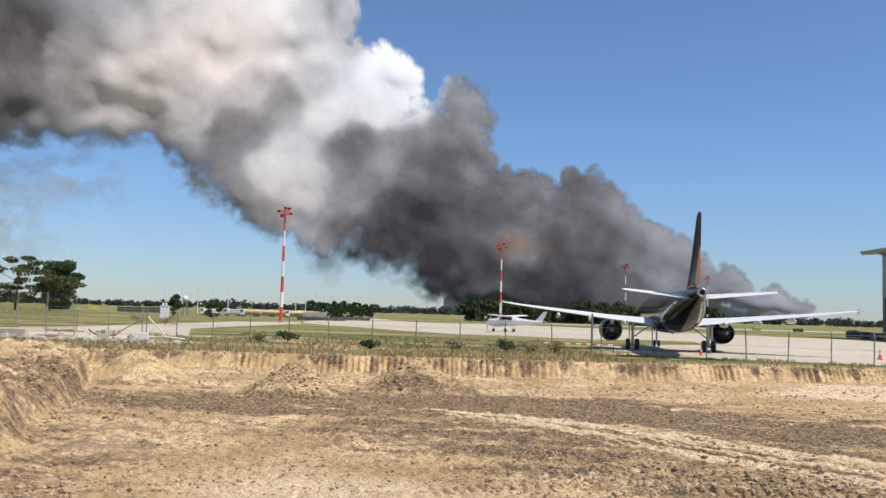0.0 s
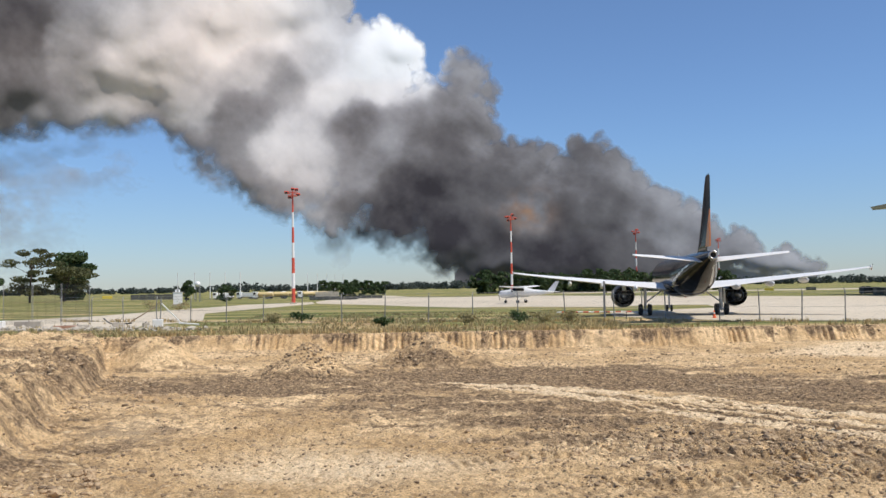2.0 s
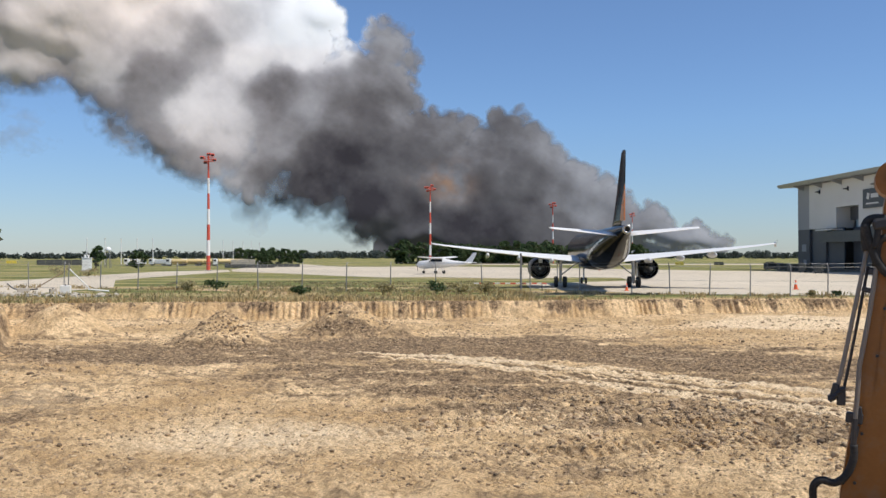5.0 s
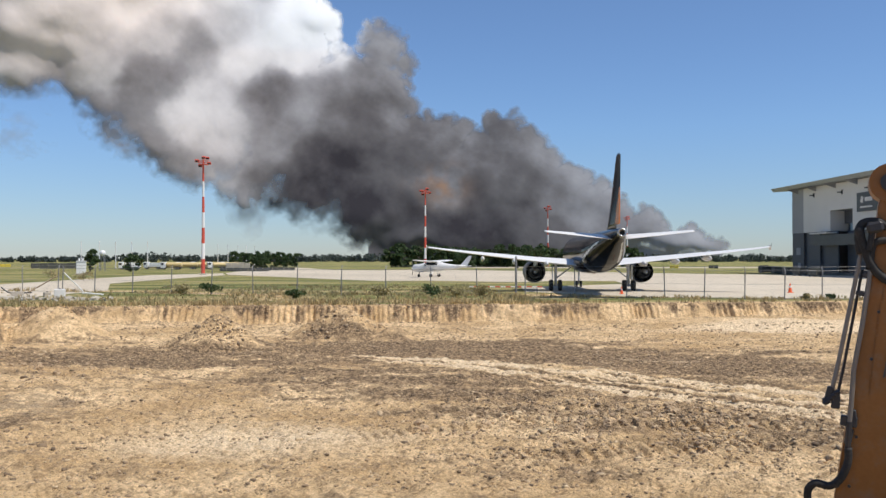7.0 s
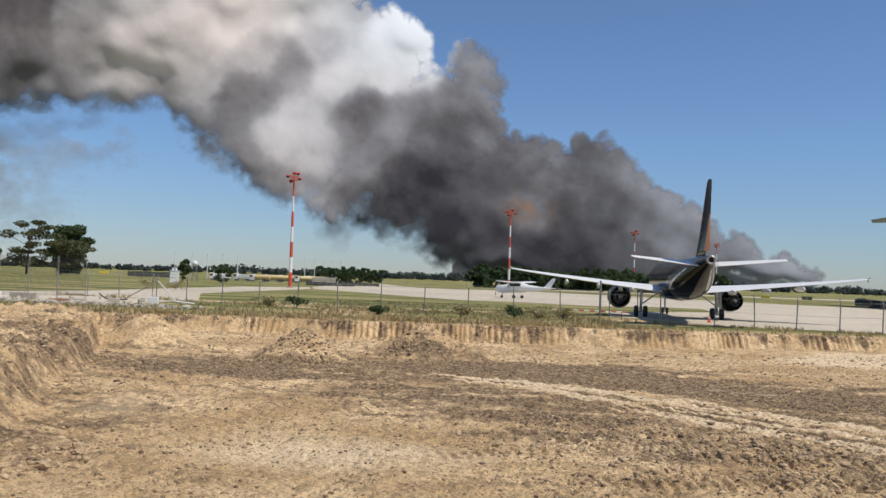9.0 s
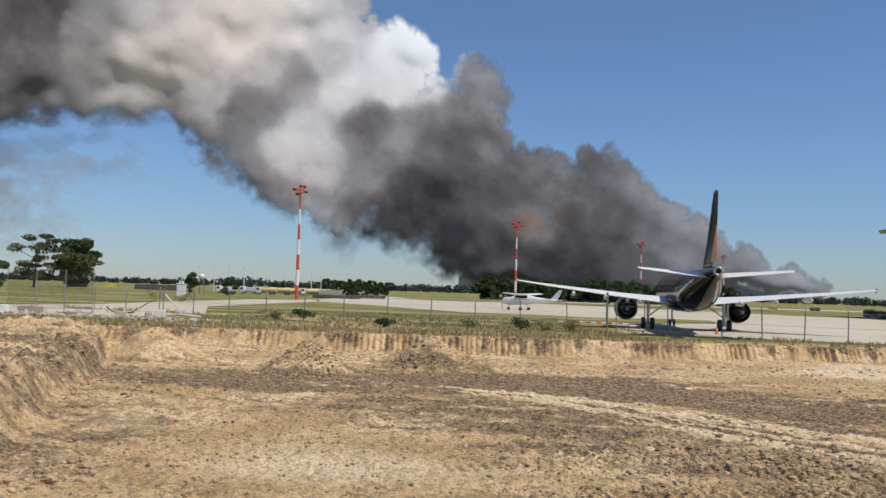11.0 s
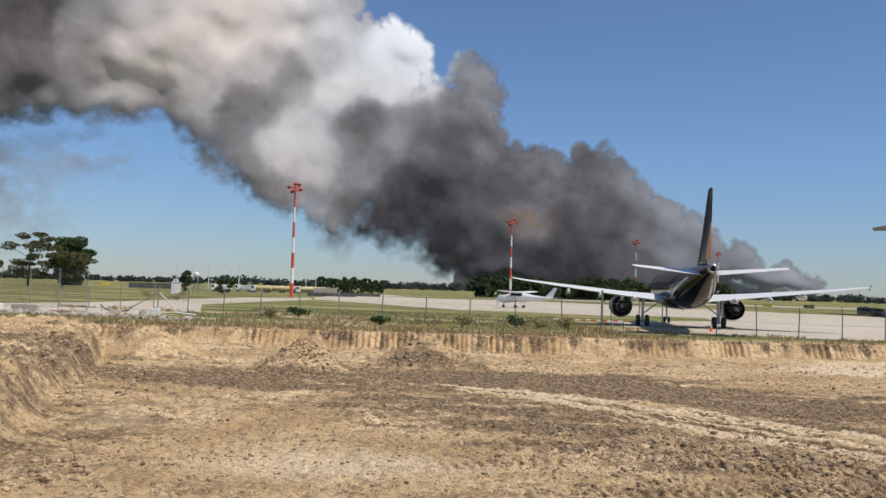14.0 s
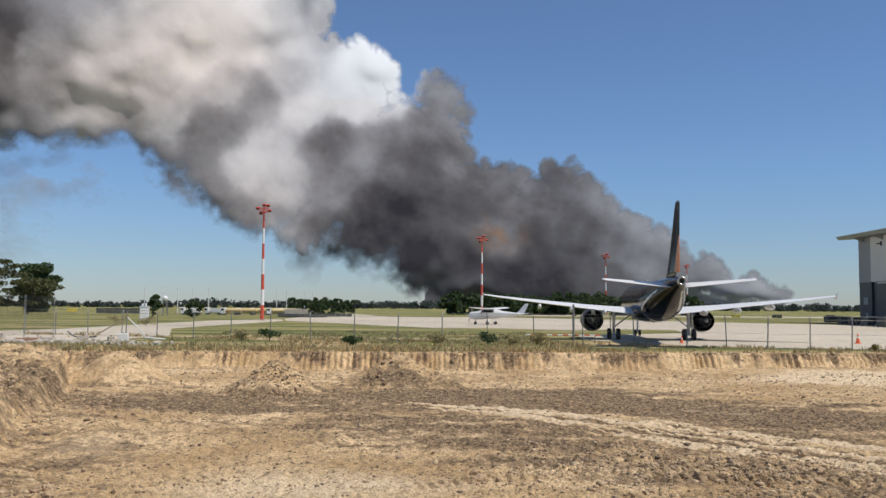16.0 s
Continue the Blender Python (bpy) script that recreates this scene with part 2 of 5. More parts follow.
def tube(bm, a, b, r1, r2=None, seg=12):
    """A capped round bar from a to b."""
    a, b = Vector(a), Vector(b)
    r2 = r1 if r2 is None else r2
    r = bmesh.ops.create_cone(bm, cap_ends=True, segments=seg, radius1=r1, radius2=r2, depth=(b - a).length)
    q = (b - a).to_track_quat("Z", "Y").to_matrix().to_4x4()
    bmesh.ops.transform(bm, matrix=Matrix.Translation((a + b) / 2) @ q, verts=r["verts"])
    return bm


def loft(bm, rings, caps=True, closed=True, mat_fn=None):
    """A skin through rings of equally many points."""
    vs = [[bm.verts.new(p) for p in ring] for ring in rings]
    n = len(rings[0])
    for i in range(len(rings) - 1):
        for j in range(n if closed else n - 1):
            f = bm.faces.new((vs[i][j], vs[i][(j + 1) % n], vs[i + 1][(j + 1) % n], vs[i + 1][j]))
            if mat_fn:
                f.material_index = mat_fn(f.calc_center_median())
    if caps:
        bm.faces.new(list(reversed(vs[0])))
        bm.faces.new(vs[-1])
    bmesh.ops.recalc_face_normals(bm, faces=bm.faces)
    return bm


def hose(bm, points, r, seg=10):
    """A bent pipe through points."""
    pts = [Vector(p) for p in points]
    rings = []
    for i, p in enumerate(pts):
        d = (pts[min(i + 1, len(pts) - 1)] - pts[max(i - 1, 0)]).normalized()
        u = d.cross(Vector((0.3, 0.9, 0.2))).normalized()
        w = d.cross(u)
        rings.append([p + (u * math.cos(k * math.tau / seg) + w * math.sin(k * math.tau / seg)) * r for k in range(seg)])
    return loft(bm, rings)


def bend(points, n=6):
    """Catmull-Rom points through the given ones."""
    p = [Vector(q) for q in points]
    p = [p[0] * 2 - p[1]] + p + [p[-1] * 2 - p[-2]]
    out = []
    for i in range(1, len(p) - 2):
        for k in range(n):
            t = k / n
            out.append(0.5 * (2 * p[i] + (p[i + 1] - p[i - 1]) * t + (2 * p[i - 1] - 5 * p[i] + 4 * p[i + 1] - p[i + 2]) * t * t + (3 * p[i] - p[i - 1] - 3 * p[i + 1] + p[i + 2]) * t ** 3))
    return out + [p[-2]]


def from_arrays(name, verts, faces, material, parent=None, smooth=False):
    me = bpy.data.meshes.new(name)
    me.from_pydata(verts, [], faces)
    me.materials.append(MAT[material])
    if smooth:
        me.polygons.foreach_set("use_smooth", [True] * len(me.polygons))
    ob = new(name, me)
    ob.parent = parent
    return ob


# numpy value noise
def vnoise(x, y, seed=0):
    xi, yi = np.floor(x).astype(np.int64), np.floor(y).astype(np.int64)
    fx, fy = x - xi, y - yi
    fx, fy = fx * fx * (3 - 2 * fx), fy * fy * (3 - 2 * fy)

    def h(a, b):
        n = (a * 374761393 + b * 668265263 + seed * 974711) & 0x7FFFFFFF
        n = ((n ^ (n >> 13)) * 1274126177) & 0x7FFFFFFF
        return ((n ^ (n >> 16)) & 0xFFFF) / 65535.0

    return (h(xi, yi) * (1 - fx) + h(xi + 1, yi) * fx) * (1 - fy) + (h(xi, yi + 1) * (1 - fx) + h(xi + 1, yi + 1) * fx) * fy


def fbm(x, y, seed=0, octaves=4, gain=0.5):
    s, a, tot = 0.0, 1.0, 0.0
    for k in range(octaves):
        s = s + a * vnoise(x * 2 ** k + 17.3 * k, y * 2 ** k - 9.1 * k, seed + k)
        tot += a
        a *= gain
    return s / tot - 0.5


def step(e0, e1, x):
    t = np.clip((x - e0) / (e1 - e0), 0, 1)
    return t * t * (3 - 2 * t)


# the ground: one sheet with the dug pit, from under the camera to the horizon
FLOOR = -1.2


def gauss(x, y, cx, cy, rx, ry, turn=0.0):
    c, s = math.cos(radians(turn)), math.sin(radians(turn))
    u, w = (x - cx) * c + (y - cy) * s, -(x - cx) * s + (y - cy) * c
    return np.exp(-((u / rx) ** 2 + (w / ry) ** 2))


def lip_line(x):
    """How far off the pit's far edge runs, with the grooves that the bucket's teeth left."""
    base = 66.6 + 0.035 * x + 1.3 * fbm(x / 6, x * 0 + 3, 5, 3)
    teeth = np.abs(np.sin(x * math.pi / 0.44 + 5.0 * fbm(x / 2, x * 0, 8, 3)))
    return base + 0.42 * teeth * np.clip(0.4 + 2.2 * fbm(x / 3.5, x * 0 + 7, 9, 3), 0, 1.3) + 0.5 * fbm(x / 0.7, x * 0 + 4, 19, 3)


def rut(x, y):
    """How far across and along the machine's fan of tracks a place lies, and the fan's half width."""
    middle = np.interp(x, [-12, -6, 2, 6, 10, 13.5, 26], [43.0, 42.3, 41.0, 36.8, 31.8, 28.2, 19.0])
    lean = np.interp(x, [-12, 0, 5, 26], [0.98, 0.93, 0.72, 0.75])
    across = (y - middle) * lean + 0.5 * fbm(x / 7, y / 7, 83, 2)
    return across, x / lean, np.interp(x, [-12, 2, 6, 13.5, 26], [1.0, 1.3, 2.4, 3.6, 5.0])


def terrain(x, y):
    """Height, and the zones: dark soil, grass, packed sand."""
    r = np.hypot(x, y)
    wall = lip_line(x)
    depth = FLOOR + 0.25 * step(-5, -22, x) + 0.3 * step(14, 30, x) * step(40, 60, y)
    foot = y - wall
    inside = 1 - step(-1.15, 0.12, foot + 0.5 * fbm(x / 1.2, y / 1.2, 31, 3))
    # raw bank beside the pit
    edge_x = np.where(y > 46, -17.7 - (y - 46) * 0.40, -17.7 + (46 - y) * 0.285)
    edge_x = edge_x + 1.4 * fbm(x / 3, y / 3, 41, 4)
    width = 0.7 + 1.1 * step(46, 27, y)
    bank = step(0, 1, (edge_x - x) / width)
    nearside = 1 - step(6, 15, r)
    z = depth * inside * (1 - bank) * (1 - nearside) + nearside * 1.7
    soft = inside * (1 - step(0.2, 0.9, bank))
    z = z + inside * (0.35 * fbm(x / 7, y / 7, 51, 3) + 0.18 * fbm(x / 1.6, y / 1.6, 52, 4) + 0.26 * fbm(x / 0.55, y / 0.55, 53, 4, 0.7) + 0.10 * fbm(x / 0.2, y / 0.2, 54, 2))
    rough_bank = bank * inside
    z = z + rough_bank * 0.9 * np.abs(fbm(x / 0.7, y / 0.7, 65, 4, 0.65))
    cut_face = inside * np.clip(4 * bank * (1 - bank), 0, 1) + 0.5 * inside * step(0.9, 1.0, bank) * step(2.2, 0.2, edge_x - x - width)
    z = z + rough_bank * (0.25 + 0.8 * fbm(x / 1.8, y / 1.8, 61, 5, 0.6) - 0.05)
    # spoil heaps
    heap = np.zeros_like(z)
    for cx, cy, rad, top in ((-17.6, 53.0, 3.2, 1.75), (-7.9, 48.5, 3.0, 1.6), (-1.5, 53.0, 3.3, 1.85), (-3.4, 52.2, 2.0, 0.7), (1.4, 51.5, 1.6, 0.7)):
        d = np.hypot(x - cx, (y - cy) * 1.1) / rad + 0.35 * fbm(x / 1.5 + cx, y / 1.5, 71, 4)
        heap = np.maximum(heap, top * (0.45 * np.clip(1 - d, 0, 1) + 0.55 * step(0, 1, 1 - d)))
    z = z + heap
    # ruts left by tracks
    across, along, half = rut(x, y)
    on = step(-3, 4, x) * (1 - step(0.75, 1.15, np.abs(across) / half))
    grooves = np.clip(3.6 * fbm(along / 16, across / 1.3, 81, 3, 0.6) + 4.0 * fbm(along / 20, across / 0.42, 85, 3, 0.6), -1, 1)
    z = z + on * 0.10 * grooves * soft
    # clods dug up beside the ruts
    dug = np.clip(gauss(x, y, 8.5, 25.5, 7.5, 3.2, -25) + gauss(x, y, 3.5, 28, 4, 2.6, -20) * 0.8, 0, 1) * soft
    z = z + dug * (0.55 * np.abs(fbm(x / 0.9, y / 0.9, 91, 5, 0.6)) + 0.05)
    for px, py, turn, length in ((7.5, 21.3, 8, 5.0), (9.5, 23.6, -6, 4.0), (3.5, 24.5, 14, 5.0), (-4.0, 45.5, -30, 5.0)):
        c, sn = math.cos(radians(turn)), math.sin(radians(turn))
        u, w = (x - px) * c + (y - py) * sn, -(x - px) * sn + (y - py) * c
        strip = step(0.62, 0.45, np.abs(w + 0.25 * fbm(u, w, 97, 2))) * step(length, length * 0.7, np.abs(u)) * soft
        z = z + strip * 0.05 * np.clip(1.6 * np.sin(u * math.tau / 0.34 + 1.5 * fbm(u / 1.5, w, 98, 2)), -1, 1)
    z = z + 1.1 * gauss(x, y, 6.9, 11.3, 1.3, 1.1)
    dry = np.clip(1.1 * step(0.0, 1.0, (y - wall) / 3.0), 0, 1)
    # zones
    streak = fbm(x / 4.5 + 0.2 * y, y / 0.9, 101, 5, 0.62)
    dark = 0.27 + 1.15 * streak + 0.12 * gauss(x, y, 11, 29, 8, 8) + 0.2 * gauss(x, y, 0, 37, 9, 4)
    dark = dark + 0.7 * gauss(x, y, -12.0, 42.0, 6.5, 3.4, -12) + 0.5 * gauss(x, y, 0.5, 45, 9.5, 5.0) + 0.9 * gauss(x, y, 15.5, 38.5, 8.0, 4.2, -30) + 0.3 * gauss(x, y, 2, 34, 7, 3)
    dark = dark + 0.35 * gauss(x, y, 6.5, 48, 9, 3) + 0.26 * dug - 0.28 * gauss(x, y, -3, 24, 7.5, 5.0) - 0.5 * gauss(x, y, 27, 57, 8, 7)
    dark = dark + 0.3 * gauss(x, y, -10.5, 26, 3.5, 5)
    # rut ridges are coloured paler, groove troughs darker
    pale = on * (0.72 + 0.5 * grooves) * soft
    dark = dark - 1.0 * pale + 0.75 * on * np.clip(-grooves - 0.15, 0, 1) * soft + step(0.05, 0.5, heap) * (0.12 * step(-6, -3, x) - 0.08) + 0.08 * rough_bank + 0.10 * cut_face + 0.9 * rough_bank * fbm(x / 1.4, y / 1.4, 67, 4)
    grass = dry * (0.62 + 0.75 * fbm(x / 9, y / 4, 111, 4)) + step(98, 120, y) * 0.4
    grass = grass - 0.75 * gauss(x, y, -14, 89, 8.5, 1.3, -40) - 0.6 * gauss(x, y, -60, 138, 11, 24)
    near_face = step(-1.3, -0.2, foot) * (1 - step(-0.1, 0.4, foot))
    topsoil = step(-0.75, -0.15, foot) * (1 - step(0.0, 0.7, foot))
    # wall streaks put shade between tooth marks into the colour; topsoil is a dark layer
    dark = dark + near_face * (-0.15 + 2.4 * fbm(x / 0.55, y / 3, 121, 3)) + topsoil * (0.45 + 1.2 * fbm(x / 2.0, y / 2, 131, 3))
    firm = np.clip(2.0 * on * (0.42 + 0.6 * grooves) * soft + 1.1 * gauss(x, y, 28, 57, 8, 6) + 0.6 * gauss(x, y, -2.5, 23, 5.5, 3.2) + 0.3 * gauss(x, y, -5, 28, 6, 4) + 0.35 * gauss(x, y, -11, 31, 2.5, 5) + 0.5 * inside * np.clip(4 * fbm(x / 6 + 3, y / 0.8, 141, 4) - 0.55, 0, 1) * step(32, 40, y), 0, 1)
    firm = np.where(near_face > 0.2, firm + 0.5 * near_face * (1 - topsoil), firm) * (1 - dry)
    far = step(75, 82, y)
    return z * (1 - far), np.clip(dark, 0, 1), np.clip(grass, 0, 1), np.clip(firm, 0, 1)


def build_ground():
    fine = np.radians(np.arange(-33, 34.01, 0.075))
    rest = np.radians(np.arange(38, 360 - 33, 4.0))
    az = np.concatenate([fine, rest])
    # rows: dense over the pit, wide apart beyond
    rr = [1.0, 3.0, 6.0, 9.0, 12.0, 14.0, 16.0, 17.5]
    while rr[-1] < 63:
        rr.append(rr[-1] + max(0.05, 0.0000088 * rr[-1] ** 2 * 11))
    while rr[-1] < 78:
        rr.append(rr[-1] + 0.11)
    while rr[-1] < 4700:
        rr.append(rr[-1] * 1.022)
    rr = np.array(rr)
    A, R = np.meshgrid(az, rr)
    X, Y = R * np.sin(A), R * np.cos(A)
    Z, dark, grass, rough = terrain(X, Y)
    n, m = len(rr), len(az)
    verts = np.stack([X, Y, Z], -1).reshape(-1, 3)
    i, j = np.meshgrid(np.arange(n - 1), np.arange(m), indexing="ij")
    j2 = (j + 1) % m
    quads = np.stack([i * m + j, i * m + j2, (i + 1) * m + j2, (i + 1) * m + j], -1).reshape(-1, 4)[:, ::-1]
    me = bpy.data.meshes.new("ground")
    me.vertices.add(len(verts))
    me.vertices.foreach_set("co", verts.astype(np.float32).ravel())
    me.loops.add(quads.size)
    me.loops.foreach_set("vertex_index", quads.astype(np.int32).ravel())
    me.polygons.add(len(quads))
    me.polygons.foreach_set("loop_start", np.arange(0, quads.size, 4, dtype=np.int32))
    me.polygons.foreach_set("use_smooth", np.ones(len(quads), dtype=bool))
    me.update(calc_edges=True)
    col = me.color_attributes.new("zone", "FLOAT_COLOR", "POINT")
    col.data.foreach_set("color", np.stack([dark, grass, rough, np.ones_like(dark)], -1).astype(np.float32).ravel())
    me.materials.append(MAT["ground"])
    ob = new("ground", me)
    bm = bmesh.new()
    bm.from_mesh(me)
    hub = [v for v in bm.verts if v.index < m]
    bm.faces.new(hub)
    bm.normal_update()
    bm.to_mesh(me)
    bm.free()
    return tagged(ob, "dug-up sandy soil with ruts, heaps and dry grass beyond", "ground", kind="structure")


build_ground()


def height_at(x, y):
    return float(terrain(np.array([float(x)]), np.array([float(y)]))[0][0])


def slab(name, outline, z, thick, material, label):
    bm = bmesh.new()
    top = [bm.verts.new((x, y, z)) for x, y in outline]
    low = [bm.verts.new((x, y, z - thick)) for x, y in outline]
    bm.faces.new(top)
    k = len(outline)
    for i in range(k):
        bm.faces.new((top[i], low[i], low[(i + 1) % k], top[(i + 1) % k]))
    bmesh.ops.recalc_face_normals(bm, faces=bm.faces)
    return tagged(part(name, bm, material), label, "pavement", kind="structure")


slab("apron", [(-29, 192), (-15, 168), (-6, 150), (1.5, 138), (10, 139), (21, 129), (30, 136), (37, 134), (34, 118), (18, 106), (16, 92), (24, 78), (40, 74), (95, 66), (160, 80), (170, 150), (105, 165), (72, 195), (45, 240), (20, 275), (2.7, 262), (-10, 270), (-24, 335), (-37, 325), (-33, 215)], 0.03, 0.2, "concrete", "pale concrete apron with worn joints")
slab("service_road", [(-64, 98), (-52, 86), (-37, 79), (-30, 82), (-27.5, 99), (-31, 112), (-35, 127), (-33.5, 148), (-29.3, 190), (-33.3, 213), (-44, 190), (-47, 150), (-48, 122), (-52, 110)], 0.02, 0.2, "concrete", "pale concrete service road with rubble beside it")
slab("runway", [(40, 318), (900, 250), (900, 300), (30, 348)], 0.03, 0.2, "concrete", "far pale runway strip")


# the smoke plume: billows of soot and vapour, from the fire on the horizon to overhead
CROWN = [  # azimuth, elevation, radius in degrees; paleness
    (-30.8, 12.8, 6.1, 0.35),
    (-26.3, 13.2, 5.0, 0.30),
    (-26.2, 10.7, 2.4, 0.45),
    (-22.5, 10.8, 2.3, 0.75),
    (-20.1, 12.1, 3.4, 0.97),
    (-17.9, 15.2, 5.3, 0.60),
    (-16.8, 11.4, 3.0, 0.92),
    (-23.6, 14.8, 5.3, 0.38),
    (-12.9, 14.4, 4.3, 0.62),
    (-10.7, 15.6, 3.0, 0.55),
    (-13.4, 11.3, 3.6, 0.68),
    (-29.1, 18.1, 9.3, 0.40),
    (-22.0, 20.0, 9.3, 0.50),
    (-14.1, 20.4, 7.1, 0.55),
]
WHITE = [  # azimuth, elevation, radius in degrees; paleness
    (-6.2, 14.9, 1.6, 1.00),
    (-4.1, 15.2, 1.4, 1.00),
    (-3.1, 14.6, 1.2, 1.00),
    (-5.4, 13.4, 2.1, 1.00),
    (-7.5, 12.3, 1.9, 0.72),
    (-9.2, 10.9, 2.5, 0.64),
    (-7.7, 8.4, 2.1, 0.97),
    (-9.9, 9.4, 2.7, 0.68),
    (-12.3, 8.7, 3.0, 0.6),
    (-5.5, 10.5, 1.6, 0.30),
]
TRUNK = [  # azimuth, elevation, radius in degrees; paleness
    (-16.2, 8.9, 1.6, 0.20),
    (-14.5, 7.7, 1.9, 0.25),
    (-12.7, 6.6, 2.1, 0.28),
    (-10.3, 5.7, 2.5, 0.20),
    (-7.6, 4.9, 2.5, 0.18),
    (-5.9, 6.6, 3.0, 0.25),
    (-3.7, 5.3, 3.1, 0.12),
    (-3.9, 9.8, 3.1, 0.34),
    (-1.8, 11.0, 2.5, 0.42),
    (0.7, 12.8, 1.8, 0.50),
    (0.8, 10.2, 2.1, 0.42),
    (-0.9, 7.1, 3.2, 0.22),
    (-0.1, 3.8, 2.9, 0.06),
    (2.0, 5.8, 2.9, 0.15),
    (-3.1, 3.7, 1.6, 0.15),
    (-7.2, 3.5, 1.2, 0.22),
]
BASE = [  # azimuth, elevation, radius in degrees; paleness
    (4.2, 7.3, 2.0, 0.28),
    (3.5, 3.2, 2.5, 0.05),
    (5.6, 2.5, 2.7, 0.00),
    (5.5, 5.6, 2.4, 0.18),
    (8.5, 7.7, 1.5, 0.40),
    (8.4, 4.9, 2.9, 0.22),
    (8.8, 2.1, 2.2, 0.03),
    (11.5, 3.9, 2.1, 0.24),
    (11.2, 1.8, 1.8, 0.08),
    (13.7, 3.6, 1.7, 0.36),
    (13.6, 1.5, 1.6, 0.20),
    (15.4, 3.0, 1.1, 0.38),
    (15.8, 1.4, 1.4, 0.25),
    (17.5, 2.3, 0.9, 0.32),
    (18.0, 1.2, 1.1, 0.25),
    (19.9, 1.2, 0.9, 0.26),
    (21.5, 0.8, 0.6, 0.22),
    (1.8, 0.8, 0.9, 0.10),
]
FOOT = [  # low smoke along the ground
    (2.8, 1.0, 1.2, 0.08),
    (4.6, 0.7, 1.4, 0.03),
    (7.1, 0.6, 1.6, 0.03),
    (9.9, 0.7, 1.6, 0.05),
    (12.3, 0.6, 1.4, 0.12),
    (14.6, 0.7, 1.2, 0.20),
    (16.7, 1.5, 0.9, 0.28),
    (19.0, 1.0, 0.8, 0.25),
    (20.7, 0.9, 0.6, 0.24),
]


TONE_WEST = [  # azimuth, elevation, paleness of the smoke there: soot plus painted light and shade
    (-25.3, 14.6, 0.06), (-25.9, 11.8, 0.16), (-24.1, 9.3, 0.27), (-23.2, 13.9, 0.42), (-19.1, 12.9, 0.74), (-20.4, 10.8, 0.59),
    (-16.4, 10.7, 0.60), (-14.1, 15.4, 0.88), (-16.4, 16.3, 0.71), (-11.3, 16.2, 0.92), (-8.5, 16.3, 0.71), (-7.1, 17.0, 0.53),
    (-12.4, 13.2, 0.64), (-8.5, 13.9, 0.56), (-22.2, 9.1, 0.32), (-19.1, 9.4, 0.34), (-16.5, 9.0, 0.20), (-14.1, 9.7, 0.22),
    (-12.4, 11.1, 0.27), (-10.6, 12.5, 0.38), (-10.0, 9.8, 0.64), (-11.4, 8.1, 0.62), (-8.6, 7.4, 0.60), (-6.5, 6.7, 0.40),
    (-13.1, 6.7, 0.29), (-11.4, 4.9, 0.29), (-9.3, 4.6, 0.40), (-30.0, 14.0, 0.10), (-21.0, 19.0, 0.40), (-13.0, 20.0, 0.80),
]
TONE_MID = [  # azimuth, elevation, paleness of the smoke there: soot plus painted light and shade
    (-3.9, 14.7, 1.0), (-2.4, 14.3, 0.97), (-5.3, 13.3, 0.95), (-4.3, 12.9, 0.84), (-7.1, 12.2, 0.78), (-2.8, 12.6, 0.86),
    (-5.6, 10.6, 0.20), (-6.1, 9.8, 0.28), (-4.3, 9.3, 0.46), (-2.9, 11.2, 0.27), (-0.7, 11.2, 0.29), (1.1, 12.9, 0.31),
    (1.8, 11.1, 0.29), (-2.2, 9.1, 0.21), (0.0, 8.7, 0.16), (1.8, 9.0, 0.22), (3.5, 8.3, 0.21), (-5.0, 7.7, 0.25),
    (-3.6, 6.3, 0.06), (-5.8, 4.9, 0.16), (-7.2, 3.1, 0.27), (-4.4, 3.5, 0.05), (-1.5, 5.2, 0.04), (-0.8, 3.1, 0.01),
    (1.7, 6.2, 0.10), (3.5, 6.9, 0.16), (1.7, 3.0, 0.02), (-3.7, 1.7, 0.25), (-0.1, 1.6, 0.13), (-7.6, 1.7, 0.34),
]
TONE_EAST = [  # azimuth, elevation, paleness of the smoke there: soot plus painted light and shade
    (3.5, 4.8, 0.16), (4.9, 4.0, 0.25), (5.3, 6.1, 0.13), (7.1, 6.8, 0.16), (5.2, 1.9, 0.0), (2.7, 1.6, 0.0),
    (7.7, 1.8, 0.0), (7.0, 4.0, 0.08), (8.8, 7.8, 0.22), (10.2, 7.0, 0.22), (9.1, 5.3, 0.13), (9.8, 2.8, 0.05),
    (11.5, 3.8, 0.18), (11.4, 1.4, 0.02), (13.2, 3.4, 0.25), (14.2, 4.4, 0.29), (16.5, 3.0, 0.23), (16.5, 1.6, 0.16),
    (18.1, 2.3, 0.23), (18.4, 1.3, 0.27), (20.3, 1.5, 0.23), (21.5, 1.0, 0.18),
]


